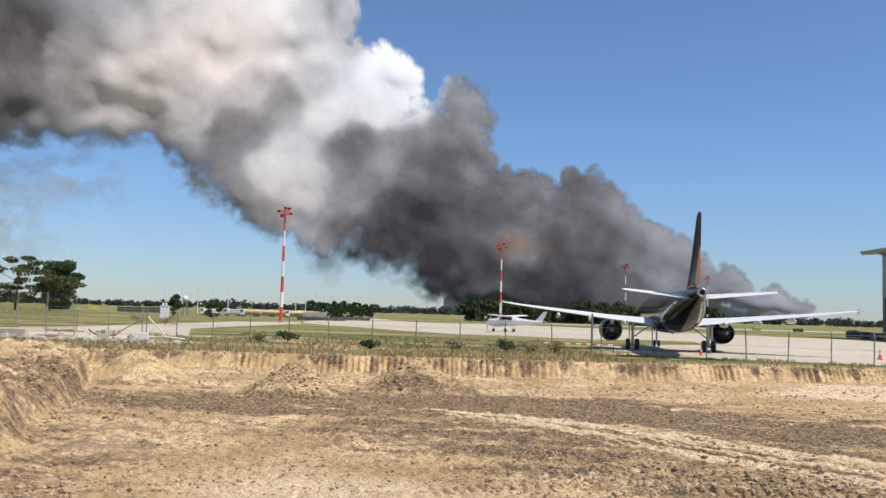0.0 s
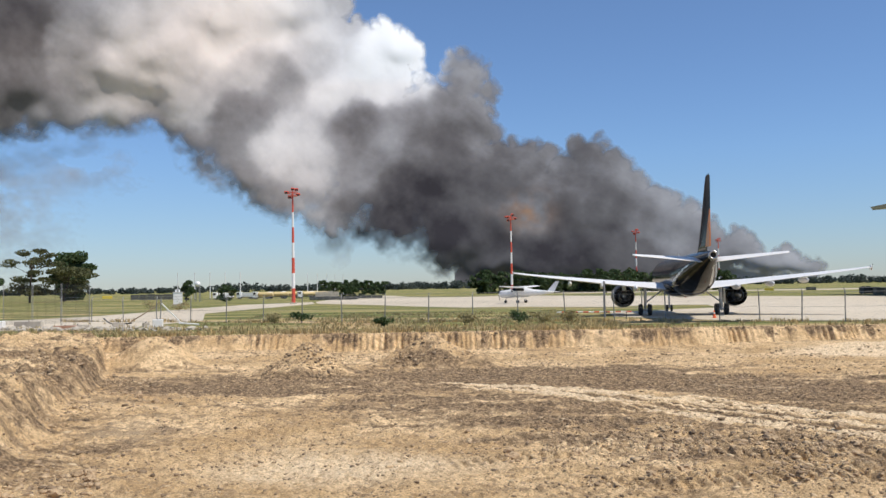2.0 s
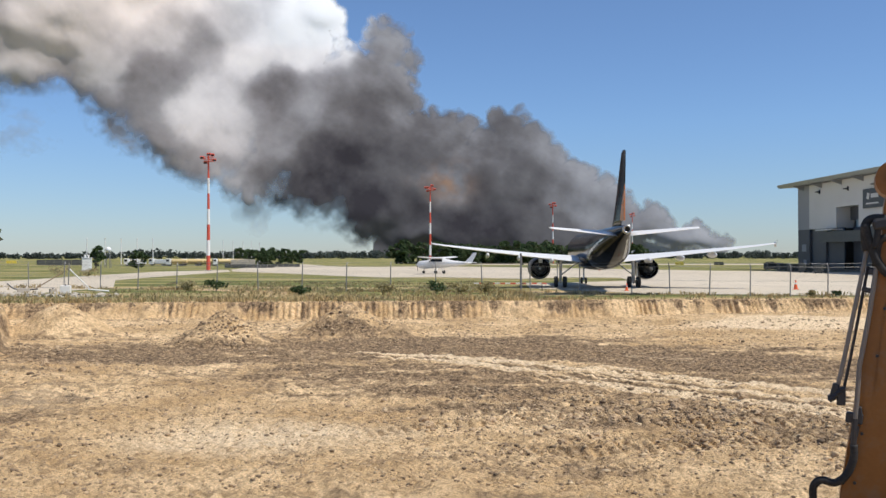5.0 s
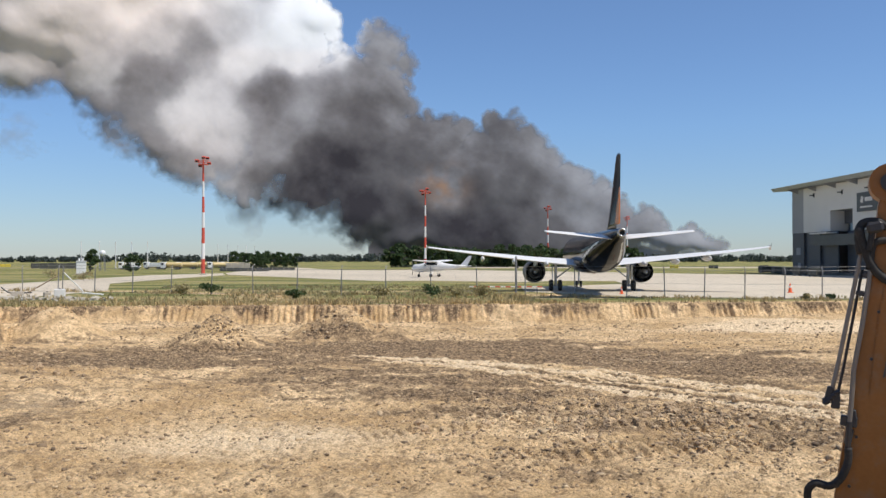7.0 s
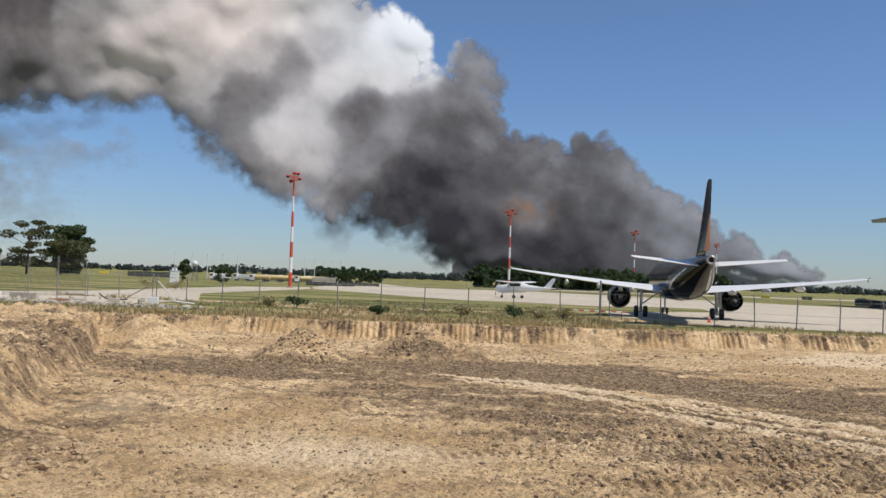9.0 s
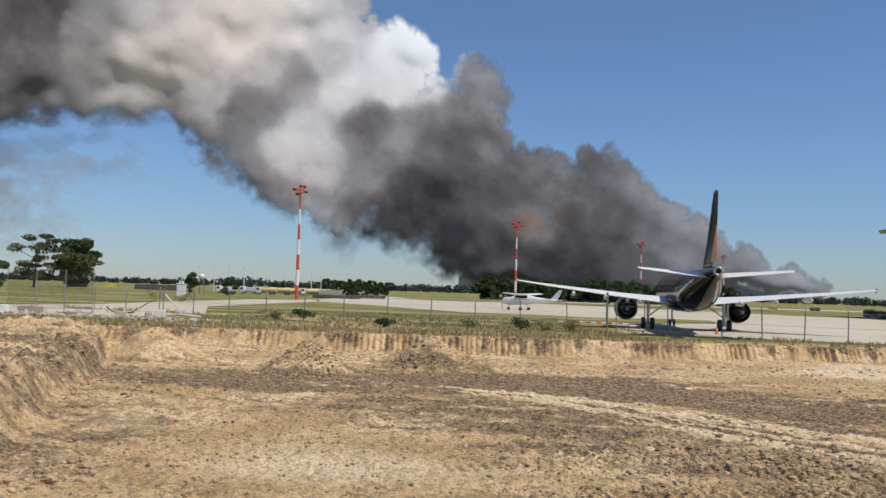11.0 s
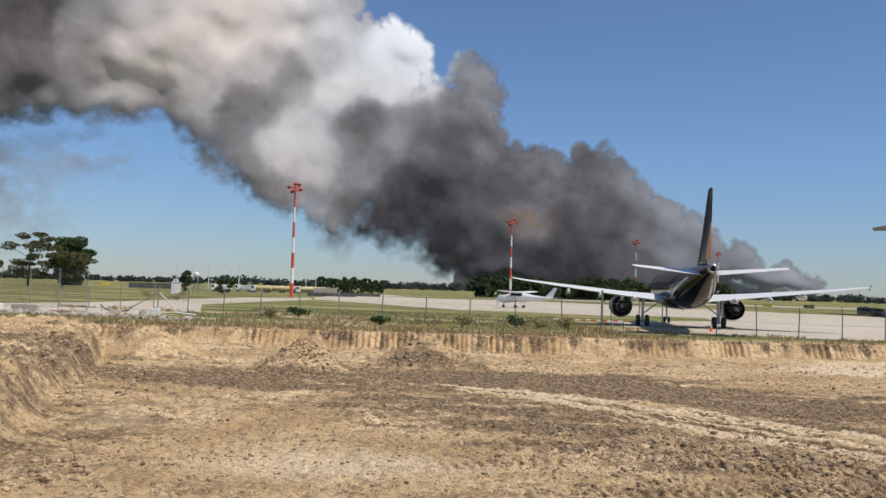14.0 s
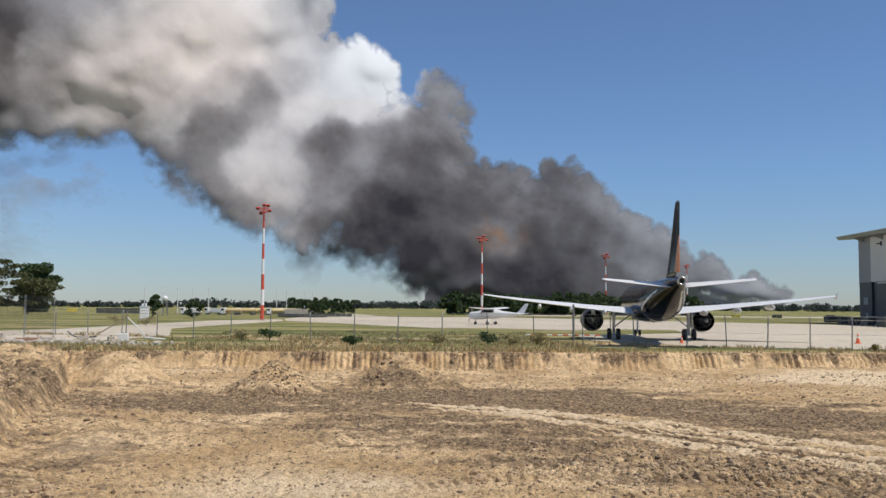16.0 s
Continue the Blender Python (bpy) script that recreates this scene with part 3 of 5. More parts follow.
def build_plume():
    rng = np.random.default_rng(4)
    STEP = 0.085
    az0, az1, el0, el1 = -42.0, 28.0, -0.3, 27.0
    A, L = np.meshgrid(np.arange(az0, az1, STEP), np.arange(el0, el1, STEP))
    bulge = np.zeros_like(A)
    depth_in = np.full_like(A, -9.0)
    weight = np.full_like(A, 1e-6)
    # turbulence bends every billow out of round
    calm = np.interp(A, [-20, 5, 14, 24], [1.0, 0.8, 0.45, 0.25])
    WA = A + calm * (2.2 * fbm(A * 0.30, L * 0.30, 301, 5, 0.6) + 0.7 * fbm(A * 1.3, L * 1.3, 303, 4, 0.6))
    WL = L + calm * (2.2 * fbm(A * 0.30, L * 0.30, 311, 5, 0.6) + 0.7 * fbm(A * 1.3, L * 1.3, 313, 4, 0.6))
    high = 0.72 * step(12.4, 13.2, L) * gauss(A, L, -4.2, 14.0, 4.5, 3.5)
    WA, WL = WA + (A - WA) * high, WL + (L - WL) * high

    def put(a, e, r, main):
        w = r * (1.9 if main else 1.02) + 1.2
        i0, i1 = max(0, int((e - w - el0) / STEP)), min(A.shape[0], int((e + w - el0) / STEP) + 2)
        j0, j1 = max(0, int((a - w - az0) / STEP)), min(A.shape[1], int((a + w - az0) / STEP) + 2)
        if i1 <= i0 or j1 <= j0:
            return
        s = (slice(i0, i1), slice(j0, j1))
        d2 = ((WA[s] - a) ** 2 + (WL[s] - e) ** 2) / r ** 2
        dome = np.sqrt(np.clip(1 - d2, 0, None)) * r
        if main:
            k = np.exp(-d2 * 1.9)
            weight[s] += k
            depth_in[s] = np.maximum(depth_in[s], (1 - np.sqrt(d2)) * r)
            bulge[s] = np.maximum(bulge[s], dome * 0.6)
        else:
            here = d2 < 1
            lift = base[s] + dome * 0.36 - r * 0.08
            bulge[s] = np.where(here, np.maximum(bulge[s], lift), bulge[s])
            depth_in[s] = np.maximum(depth_in[s], (1 - np.sqrt(d2)) * r)

    puffs = CROWN + WHITE + TRUNK + BASE + FOOT
    for a, e, r, t in puffs:
        put(a, e, r, True)
    # the body between the billows
    bulge = np.maximum(bulge, 1.6 * np.clip(weight - 0.35, 0, 1))
    body = (weight - 0.55) * 2.0
    loose = depth_in.copy()
    base = bulge.copy()
    for size, count in ((0.5, 24), (0.3, 34), (0.18, 44)):
        for a, e, r, t in puffs:
            for k in range(count):
                ang, rad = rng.uniform(0, math.tau), r * math.sqrt(rng.uniform(0, 0.8))
                put(a + rad * math.cos(ang), e + rad * math.sin(ang), r * size * rng.uniform(0.7, 1.3), False)
        base = bulge.copy()
    # soften creases a little
    for _ in range(34):
        b = np.pad(bulge, 1, mode="edge")
        bulge = (b[:-2, 1:-1] + b[2:, 1:-1] + b[1:-1, :-2] + b[1:-1, 2:] + 2 * b[1:-1, 1:-1]) / 6
    # fill the hollows between billows
    for _ in range(3):
        broad = bulge.copy()
        for _ in range(90):
            b = np.pad(broad, 1, mode="edge")
            broad = (b[:-2, 1:-1] + b[2:, 1:-1] + b[1:-1, :-2] + b[1:-1, 2:]) / 4
        lift = np.clip(broad * 0.95 - bulge, 0, None)
        bulge = bulge + lift * step(0.1, 0.7, weight)
    for _ in range(10):
        b = np.pad(bulge, 1, mode="edge")
        bulge = (b[:-2, 1:-1] + b[2:, 1:-1] + b[1:-1, :-2] + b[1:-1, 2:] + 2 * b[1:-1, 1:-1]) / 6
    for _ in range(40):
        b = np.pad(loose, 1, mode="edge")
        loose = (b[:-2, 1:-1] + b[2:, 1:-1] + b[1:-1, :-2] + b[1:-1, 2:]) / 4
    warp = fbm(A * 0.9, L * 0.9, 201, 6, 0.62)
    amp = np.interp(A, [-20, 5, 14, 24], [1.0, 0.8, 0.5, 0.25])
    # the underside frays, the top is crisp
    wispy = step(2.2, -0.6, L - (8.5 - 0.42 * A) * 0.62) * step(3.0, -5.0, A)
    inside = depth_in + (loose + 0.2 - depth_in) * wispy
    inside = inside - 0.1 * amp + (1.1 + 1.5 * wispy) * amp * warp * np.clip(0.4 + inside, 0.2, 1)
    inside = np.maximum(inside, body - 0.5 * wispy)
    # near the fire the smoke lies thick down to the ground
    floor_smoke = 1.2 * (np.interp(A, [0, 2.5, 6, 12, 15, 19], [1.2, 4.5, 5.5, 3.0, 1.6, 0.6]) - L) + 0.5 * warp
    inside = np.where((A > 0) & (A < 19) & (floor_smoke > -0.1), np.maximum(inside, np.minimum(floor_smoke, 1.2)), inside)
    # the pale flank has no gap
    inside = np.maximum(inside, 2.0 * (1 - ((A + 9.5) / 4.2) ** 2 - ((L - 7.2 + 0.42 * (A + 9.5)) / 3.2) ** 2) + 0.8 * warp)
    # smoke tone by direction: its soot, with lit and shaded billows painted in
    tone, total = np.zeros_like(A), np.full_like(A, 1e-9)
    for a, e, t in TONE_WEST + TONE_MID + TONE_EAST:
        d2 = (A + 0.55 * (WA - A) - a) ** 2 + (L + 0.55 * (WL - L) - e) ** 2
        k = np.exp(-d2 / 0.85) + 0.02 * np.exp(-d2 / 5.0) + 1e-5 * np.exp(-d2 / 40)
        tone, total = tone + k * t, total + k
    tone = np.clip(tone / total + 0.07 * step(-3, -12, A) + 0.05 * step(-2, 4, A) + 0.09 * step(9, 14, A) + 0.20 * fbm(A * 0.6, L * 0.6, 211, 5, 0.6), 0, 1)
    soft = (0.75 + 1.5 * wispy + 0.6 * gauss(A, L, 0.8, 12.5, 2.2, 2.0)) * np.interp(A, [8, 24], [1, 0.5])
    soft = soft * (1 - 0.45 * high)
    cover = step(-0.12, 1.0, inside / soft)
    # brown tint of the smoke; the strong low patch paints in the fire's glow
    tan = 0.10 * gauss(A, L, -6, 11, 10, 5) + 0.85 * gauss(A, L, 4.6, 4.6, 1.7, 1.2) * np.clip(0.35 + 3 * fbm(A * 1.1, L * 1.1, 221, 4), 0, 1)
    tan = tan + 0.20 * gauss(A, L, -25, 13, 8, 4) + 0.16 * gauss(A, L, -11, 6, 5, 3) + 0.26 * gauss(A, L, -14, 16, 6, 4) + 0.12 * gauss(A, L, -19, 12, 4, 3)
    tan = np.clip(tan * (1 - high), 0, 1)
    # nearer towards the camera's left, where the wind carries it
    dist = 2250 + 14 * A + 34 * L
    # thin drifting haze under the plume
    haze = gauss(A, L, -7.3, 3.2, 1.0, 1.3) * (0.25 + 1.2 * fbm(A, L * 0.7, 232, 4)) + gauss(A, L, -2.5, 2.6, 2.2, 0.9) * (0.2 + 1.2 * fbm(A, L * 0.7, 233, 4))
    haze = haze + gauss(A, L, -26.5, 5.0, 2.6, 2.6) * (0.55 + 1.6 * fbm(A * 0.5, L * 0.7, 234, 5)) + 0.6 * gauss(A, L, -22.5, 7.4, 3.0, 1.3) * (0.4 + 1.6 * fbm(A * 0.6, L * 0.8, 235, 5))
    haze = np.clip(haze, 0, 0.42)
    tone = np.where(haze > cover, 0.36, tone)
    cover = np.maximum(cover, haze)
    ok = (inside > -0.12) | (haze > 0.02)
    idx = -np.ones(A.shape, dtype=np.int64)
    cell = ok[:-1, :-1] & ok[1:, :-1] & ok[:-1, 1:] & ok[1:, 1:]
    used = np.zeros_like(ok)
    for di in (0, 1):
        for dj in (0, 1):
            used[di:di + cell.shape[0], dj:dj + cell.shape[1]] |= cell
    idx[used] = np.arange(used.sum())
    n = int(used.sum())
    out_v, out_f = [], []
    for side in (-1, 1):
        d = dist + side * (bulge + 0.10 * warp) * np.radians(1) * dist
        x, y, z = d * np.sin(np.radians(A)), d * np.cos(np.radians(A)), EYE[2] + d * np.tan(np.radians(L))
        out_v.append(np.stack([x, y, z], -1)[used])
        q = np.stack([idx[:-1, :-1], idx[:-1, 1:], idx[1:, 1:], idx[1:, :-1]], -1)[cell]
        out_f.append(q + (0 if side < 0 else n) if side < 0 else q[:, ::-1] + n)
    v, f = np.concatenate(out_v), np.concatenate(out_f)
    me = bpy.data.meshes.new("smoke_plume")
    me.vertices.add(len(v))
    me.vertices.foreach_set("co", v.astype(np.float32).ravel())
    me.loops.add(f.size)
    me.loops.foreach_set("vertex_index", f.astype(np.int32).ravel())
    me.polygons.add(len(f))
    me.polygons.foreach_set("loop_start", np.arange(0, f.size, 4, dtype=np.int32))
    me.polygons.foreach_set("use_smooth", np.ones(len(f), dtype=bool))
    me.update(calc_edges=True)
    col = me.color_attributes.new("plume", "FLOAT_COLOR", "POINT")
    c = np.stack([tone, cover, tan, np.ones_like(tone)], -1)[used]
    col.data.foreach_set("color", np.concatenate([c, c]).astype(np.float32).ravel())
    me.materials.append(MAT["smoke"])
    return tagged(new("smoke_plume", me), "billowing dark grey smoke paling to white above", "smoke", kind="stuff")


build_plume()


# the parked airliner, seen from behind
def ring_y(y, r, z, n=40, sx=1.0):
    return [(sx * r * math.sin(k * math.tau / n), y, z + r * math.cos(k * math.tau / n)) for k in range(n)]


def foil(x, lead, trail, z, thick, droop=0.0, twist=2.4, upright=False, n=9):
    """A wing section from leading to trailing edge; droop lowers the last third."""
    c = lead - trail
    up, lo = [], []
    for k in range(n):
        u = (1 - math.cos(math.pi * k / (n - 1))) / 2
        h = thick * c * (1.48 * math.sqrt(u) - 0.63 * u - 1.76 * u ** 2 + 1.42 * u ** 3 - 0.5 * u ** 4) + 0.012
        dz = -u * c * math.sin(radians(twist)) - max(0, u - 0.72) * c * droop
        up.append((u, h, dz))
        lo.append((u, -h * 0.8, dz))
    pts = []
    for u, h, dz in up + lo[::-1][:-1]:
        y = lead - u * c
        pts.append((x + h, y, z) if upright else (x, y, z + dz + h))
    return pts


def build_airliner():
    plane = thing("airliner", "black twin-engine airliner with white wings parked on apron", "airplane", (23.3, 93.2, 0.03), -7.0)
    # fuselage
    st = [(17.7, 0.06, 3.55), (17.45, 0.42, 3.58), (17.0, 0.75, 3.62), (16.2, 1.15, 3.7), (15.0, 1.55, 3.82), (13.5, 1.84, 3.92), (11.5, 1.98, 3.95)]
    st += [(y, 1.98, 3.95) for y in (8, 4, 0, -3, -6)] + [(-7.5, 1.96, 3.98), (-9, 1.88, 4.06), (-10.5, 1.75, 4.2), (-12, 1.57, 4.37), (-13.5, 1.36, 4.58), (-15, 1.12, 4.82), (-16.5, 0.88, 5.05), (-18, 0.64, 5.27), (-19.2, 0.44, 5.42), (-19.75, 0.36, 5.47)]

    # two silver streaks on the black: low on the right, and along the left flank
    def pale_streaks(p):
        ang = math.degrees(math.atan2(p.x, p.z - (3.95 if p.y > -7 else 3.95 + (-7 - p.y) * 0.115)))
        if 138 < ang < 150 and -18.0 < p.y < -11.5:
            return 1
        if -108 < ang + (p.y + 10) * 4 < -101 and -14.5 < p.y < -7:
            return 1
        return 0

    dense = []
    for (y0, r0, z0), (y1, r1, z1) in zip(st, st[1:]):
        for k in range(8):
            t = k / 8
            dense.append((y0 + (y1 - y0) * t, r0 + (r1 - r0) * t, z0 + (z1 - z0) * t))
    dense.append(st[-1])
    part("fuselage", loft(bmesh.new(), [ring_y(y, r, z, 80) for y, r, z in dense], mat_fn=pale_streaks), ["black_paint", "silver_paint"], plane, "glossy black fuselage with pale streaks", True)
    apu = part("tail_cone", loft(bmesh.new(), [ring_y(-19.7, 0.38, 5.47, 24), ring_y(-20.1, 0.36, 5.5, 24), ring_y(-20.1, 0.24, 5.5, 24), ring_y(-19.7, 0.2, 5.5, 24)], caps=False), "bare_metal", plane, "bare metal tail cone ring", True)
    part("exhaust", tube(bmesh.new(), (0, -19.72, 5.5), (0, -20.0, 5.5), 0.21, seg=20), "soot", apu)
    # belly fairing
    part("belly_fairing", loft(bmesh.new(), [[(1.9 * s * math.sin(k * math.tau / 28), y, 2.75 + 0.85 * s * math.cos(k * math.tau / 28)) for k in range(28)] for y, s in ((7.5, 0.25), (6, 0.8), (4, 1.08), (-1, 1.1), (-4, 0.95), (-6, 0.5), (-7, 0.15))]), "black_paint", plane, smooth=True)
    for s in (-1, 1):
        # wing with drooped trailing edge
        secs = [(0.6, 5.6, -2.6, 2.62, 0.12), (1.9, 4.9, -2.6, 2.72, 0.12), (4.2, 3.75, -2.4, 2.92, 0.115), (6.4, 2.65, -2.3, 3.12, 0.115), (9.5, 1.0, -2.9, 3.45, 0.115), (13.0, -0.9, -3.6, 3.82, 0.11), (15.5, -2.25, -4.15, 4.1, 0.105), (16.8, -3.0, -4.45, 4.28, 0.1), (17.05, -3.5, -4.5, 4.32, 0.06)]
        wing = part("wing", loft(bmesh.new(), [foil(s * x, a, b, z + 0.22, t, 0.05 if x < 13.5 else 0.02, 1.4) for x, a, b, z, t in secs]), "white_paint", plane, "white swept wing", True)
        for fx, fz in ((4.9, 2.83), (8.2, 3.08), (11.4, 3.38)):
            bm = bmesh.new()
            loft(bm, [[(s * fx + 0.2 * w * math.sin(k * math.tau / 12), y, fz + 0.30 * w * math.cos(k * math.tau / 12)) for k in range(12)] for y, w in ((0.4, 0.2), (-0.8, 0.8), (-2.2, 1.0), (-3.2, 0.75), (-3.9, 0.12))])
            part("flap_fairing", bm, "white_paint", wing, smooth=True)
        bm = bmesh.new()
        box(bm, (s * 17.06, -4.0, 4.45), (0.05, 0.7, 0.5), bevel=0.02)
        part("wingtip_fence", bm, "white_paint", wing)
        part("static_wick", tube(bmesh.new(), (s * 16.9, -4.6, 4.2), (s * 16.95, -4.95, 4.85), 0.015, seg=5), "dark_metal", wing)
        # tailplane
        part("tailplane", loft(bmesh.new(), [foil(s * x, a, b, z, 0.10, 0.12, 2.0) for x, a, b, z in ((0.3, -13.9, -18.1, 5.25), (1.2, -14.5, -18.2, 5.32), (3.5, -15.7, -18.45, 5.5), (6.0, -17.0, -18.7, 5.7), (6.22, -17.4, -18.75, 5.72))]), "white_paint", plane, "white tailplane", True)
        # engine
        ex, ez = s * 5.75, 1.95
        n = 36

        def rg(y, r, dz=0.0):
            return [(ex + r * math.sin(k * math.tau / n), y, ez + dz + r * math.cos(k * math.tau / n)) for k in range(n)]

        engine = part("engine", loft(bmesh.new(), [rg(6.3, 0.97), rg(6.45, 1.04), rg(6.3, 1.12), rg(5.5, 1.22), rg(4.3, 1.23), rg(3.2, 1.15), rg(2.2, 1.02), rg(2.15, 0.97), rg(2.6, 0.95), rg(3.6, 0.92)], caps=False), "black_paint" if s > 0 else "dark_metal", plane, "dark jet engine cowling", True)
        part("lip", loft(bmesh.new(), [rg(6.32, 0.96), rg(6.47, 1.04), rg(6.3, 1.13)], caps=False), "bare_metal", engine, "polished intake lip", True)
        part("fan_duct", loft(bmesh.new(), [rg(3.4, 0.93), rg(3.3, 0.33)], caps=False), "soot", engine)
        part("core_nozzle", loft(bmesh.new(), [rg(3.3, 0.726), rg(2.2, 0.682), rg(1.35, 0.506), rg(1.35, 0.462), rg(2.0, 0.44)], caps=False), "dark_metal", engine, "heat-stained core nozzle", True)
        part("plug", loft(bmesh.new(), [rg(2.0, 0.44), rg(1.4, 0.286), rg(0.9, 0.044)]), "bare_metal", engine, smooth=True)
        bm = bmesh.new()
        loft(bm, [[(ex + w * q, y, z) for q, y, z in ((-1, a, lo), (1, a, lo), (1, a, hi), (-1, a, hi))] for a, lo, hi, w in ((5.2, 3.0, 3.15, 0.08), (3.6, 2.95, 3.3, 0.2), (1.8, 2.5, 3.2, 0.2), (0.2, 2.75, 3.1, 0.06))])
        part("pylon", bm, "white_paint", engine)
        # main gear
        gear = part("main_gear", tube(bmesh.new(), (s * 3.8, 0.0, 0.55), (s * 3.75, 0.15, 2.9), 0.13, 0.17), "silver_paint", plane, "main landing gear leg")
        part("piston", tube(bmesh.new(), (s * 3.8, 0, 0.4), (s * 3.8, 0, 1.2), 0.09), "bare_metal", gear)
        part("side_brace", tube(bmesh.new(), (s * 3.75, 0, 1.3), (s * 1.9, 0.1, 2.7), 0.075), "silver_paint", gear)
        part("drag_brace", tube(bmesh.new(), (s * 3.8, -0.15, 0.8), (s * 3.8, -0.4, 1.6), 0.05), "silver_paint", gear)
        bm = bmesh.new()
        box(bm, (s * 4.12, 0.1, 1.9), (0.05, 0.9, 1.5), bevel=0.02)
        part("gear_door", bm, "white_paint", gear)
        part("axle", tube(bmesh.new(), (s * 3.8 - 0.5, 0, 0.58), (s * 3.8 + 0.5, 0, 0.58), 0.08), "bare_metal", gear)
        for dx in (-0.46, 0.46):
            wheel(gear, (s * 3.8 + dx, 0, 0.58), 0.58, 0.40)
    nose = part("nose_gear", tube(bmesh.new(), (0, 12.64, 0.4), (0, 12.7, 2.4), 0.1, 0.12), "silver_paint", plane, "nose landing gear leg")
    part("nose_brace", tube(bmesh.new(), (0, 12.7, 1.0), (0, 11.6, 2.3), 0.05), "silver_paint", nose)
    for dx in (-0.25, 0.25):
        wheel(nose, (dx, 12.64, 0.38), 0.38, 0.22)
    # fin and rudder
    levels = [(5.5, -10.9, -16.6), (6.5, -12.1, -16.95), (7.5, -13.1, -17.25), (8.5, -14.0, -17.55), (9.5, -14.8, -17.85), (10.5, -15.6, -18.15), (11.5, -16.4, -18.45), (12.1, -16.95, -18.6), (12.25, -17.4, -18.65)]
    part("fin", loft(bmesh.new(), [foil(0, a, b, z, 0.055, upright=True) for z, a, b in levels]), "black_paint", plane, "black tail fin", True)
    part("rudder", loft(bmesh.new(), [[(w * q, y, z) for q, y in ((-1, b + 0.1), (1, b + 0.1), (0.3, b - 0.34 * (a - b)), (-0.3, b - 0.34 * (a - b)))] for z, a, b, w in [(zz, aa, bb, 0.028 * (aa - bb)) for zz, aa, bb in levels[1:-1]]]), "black_paint", plane, "black rudder")
    part("sweep", loft(bmesh.new(), [[(w * q, y, z) for q, y in ((-1, b + g), (1, b + g), (0.34, b - 0.345 * c), (-0.34, b - 0.345 * c))] for z, b, c, g, w in ((6.3, -16.9, 4.95, -0.05, 0.15), (7.0, -17.1, 4.5, -0.25, 0.135), (7.8, -17.35, 4.0, -0.55, 0.11), (8.6, -17.6, 3.5, -0.8, 0.075), (9.3, -17.8, 3.15, -0.98, 0.05))]), "orange_paint", plane, "orange sweep along the rudder")
    part("antenna", loft(bmesh.new(), [foil(0, 3.0, 2.5, 5.9, 0.05, upright=True), foil(0, 2.8, 2.5, 6.3, 0.05, upright=True)]), "white_paint", plane)
    part("beacon", tube(bmesh.new(), (0, -2, 1.95), (0, -2, 1.8), 0.1, 0.06), "mast_red", plane)
    return plane


def wheel(parent, at, r, w):
    x, y, z = at
    prof = [(-0.5, 0.62), (-0.5, 0.9), (-0.36, 1.0), (0.36, 1.0), (0.5, 0.9), (0.5, 0.62)]
    n = 26
    tyre = part("tyre", loft(bmesh.new(), [[(x + u * w, y + q * r * math.sin(k * math.tau / n), z + q * r * math.cos(k * math.tau / n)) for k in range(n)] for u, q in prof]), "rubber", parent, smooth=False)
    part("hub", tube(bmesh.new(), (x - w * 0.42, y, z), (x + w * 0.52, y, z), r * 0.55, seg=18), "bare_metal", tyre)


build_airliner()


# the small high-wing aircraft beyond
def build_light_plane():
    p = thing("light_aircraft", "small white high-wing propeller plane parked on apron", "airplane", (11.9, 165.0, 0.03), 60.0)
    p.scale = (1.3, 1.3, 1.3)
    sec = [(3.2, 0.32, 1.25), (3.0, 0.5, 1.25), (2.0, 0.58, 1.25), (1.2, 0.66, 1.4), (0.6, 0.72, 1.5), (-0.8, 0.7, 1.5), (-2.0, 0.45, 1.45), (-3.6, 0.27, 1.45), (-5.0, 0.14, 1.5)]
    part("fuselage", loft(bmesh.new(), [ring_y(y, r, z, 24, 0.85) for y, r, z in sec], mat_fn=lambda q: 1 if 1.62 < q.z < 2.05 and -1.0 < q.y < 1.3 else 0), ["white_paint", "glass_dark"], p, "white body with dark cabin windows", True)
    for s in (-1, 1):
        wing = part("wing", loft(bmesh.new(), [foil(s * x, a, b, z, 0.12, 0, 2) for x, a, b, z in ((0.0, 0.85, -0.8, 2.2), (2.6, 0.85, -0.75, 2.26), (5.3, 0.6, -0.55, 2.36), (5.5, 0.4, -0.5, 2.37))]), "white_paint", p, smooth=True)
        part("strut", tube(bmesh.new(), (s * 0.55, 0.3, 1.0), (s * 2.6, 0.3, 2.2), 0.04, seg=8), "white_paint", wing)
        part("tailplane", loft(bmesh.new(), [foil(s * x, a, b, 1.55, 0.08, 0, 0) for x, a, b in ((0, -4.1, -5.3), (1.7, -4.4, -5.2))]), "white_paint", p)
        leg = part("gear_leg", tube(bmesh.new(), (s * 0.4, -0.2, 0.9), (s * 1.25, -0.2, 0.3), 0.05, seg=8), "white_paint", p)
        wheel(leg, (s * 1.3, -0.2, 0.24), 0.24, 0.16)
    part("fin", loft(bmesh.new(), [foil(0, a, b, z, 0.07, upright=True) for z, a, b in ((1.5, -3.9, -5.1), (2.4, -4.8, -5.6), (2.95, -5.3, -5.85))]), "white_paint", p)
    nose = part("nose_leg", tube(bmesh.new(), (0, 2.2, 0.8), (0, 2.3, 0.25), 0.05, seg=8), "dark_metal", p)
    wheel(nose, (0, 2.3, 0.2), 0.2, 0.13)
    bm = bmesh.new()
    box(bm, (0, 3.3, 1.25), (0.12, 0.05, 1.9), bevel=0.02)
    part("propeller", bm, "dark_metal", p)
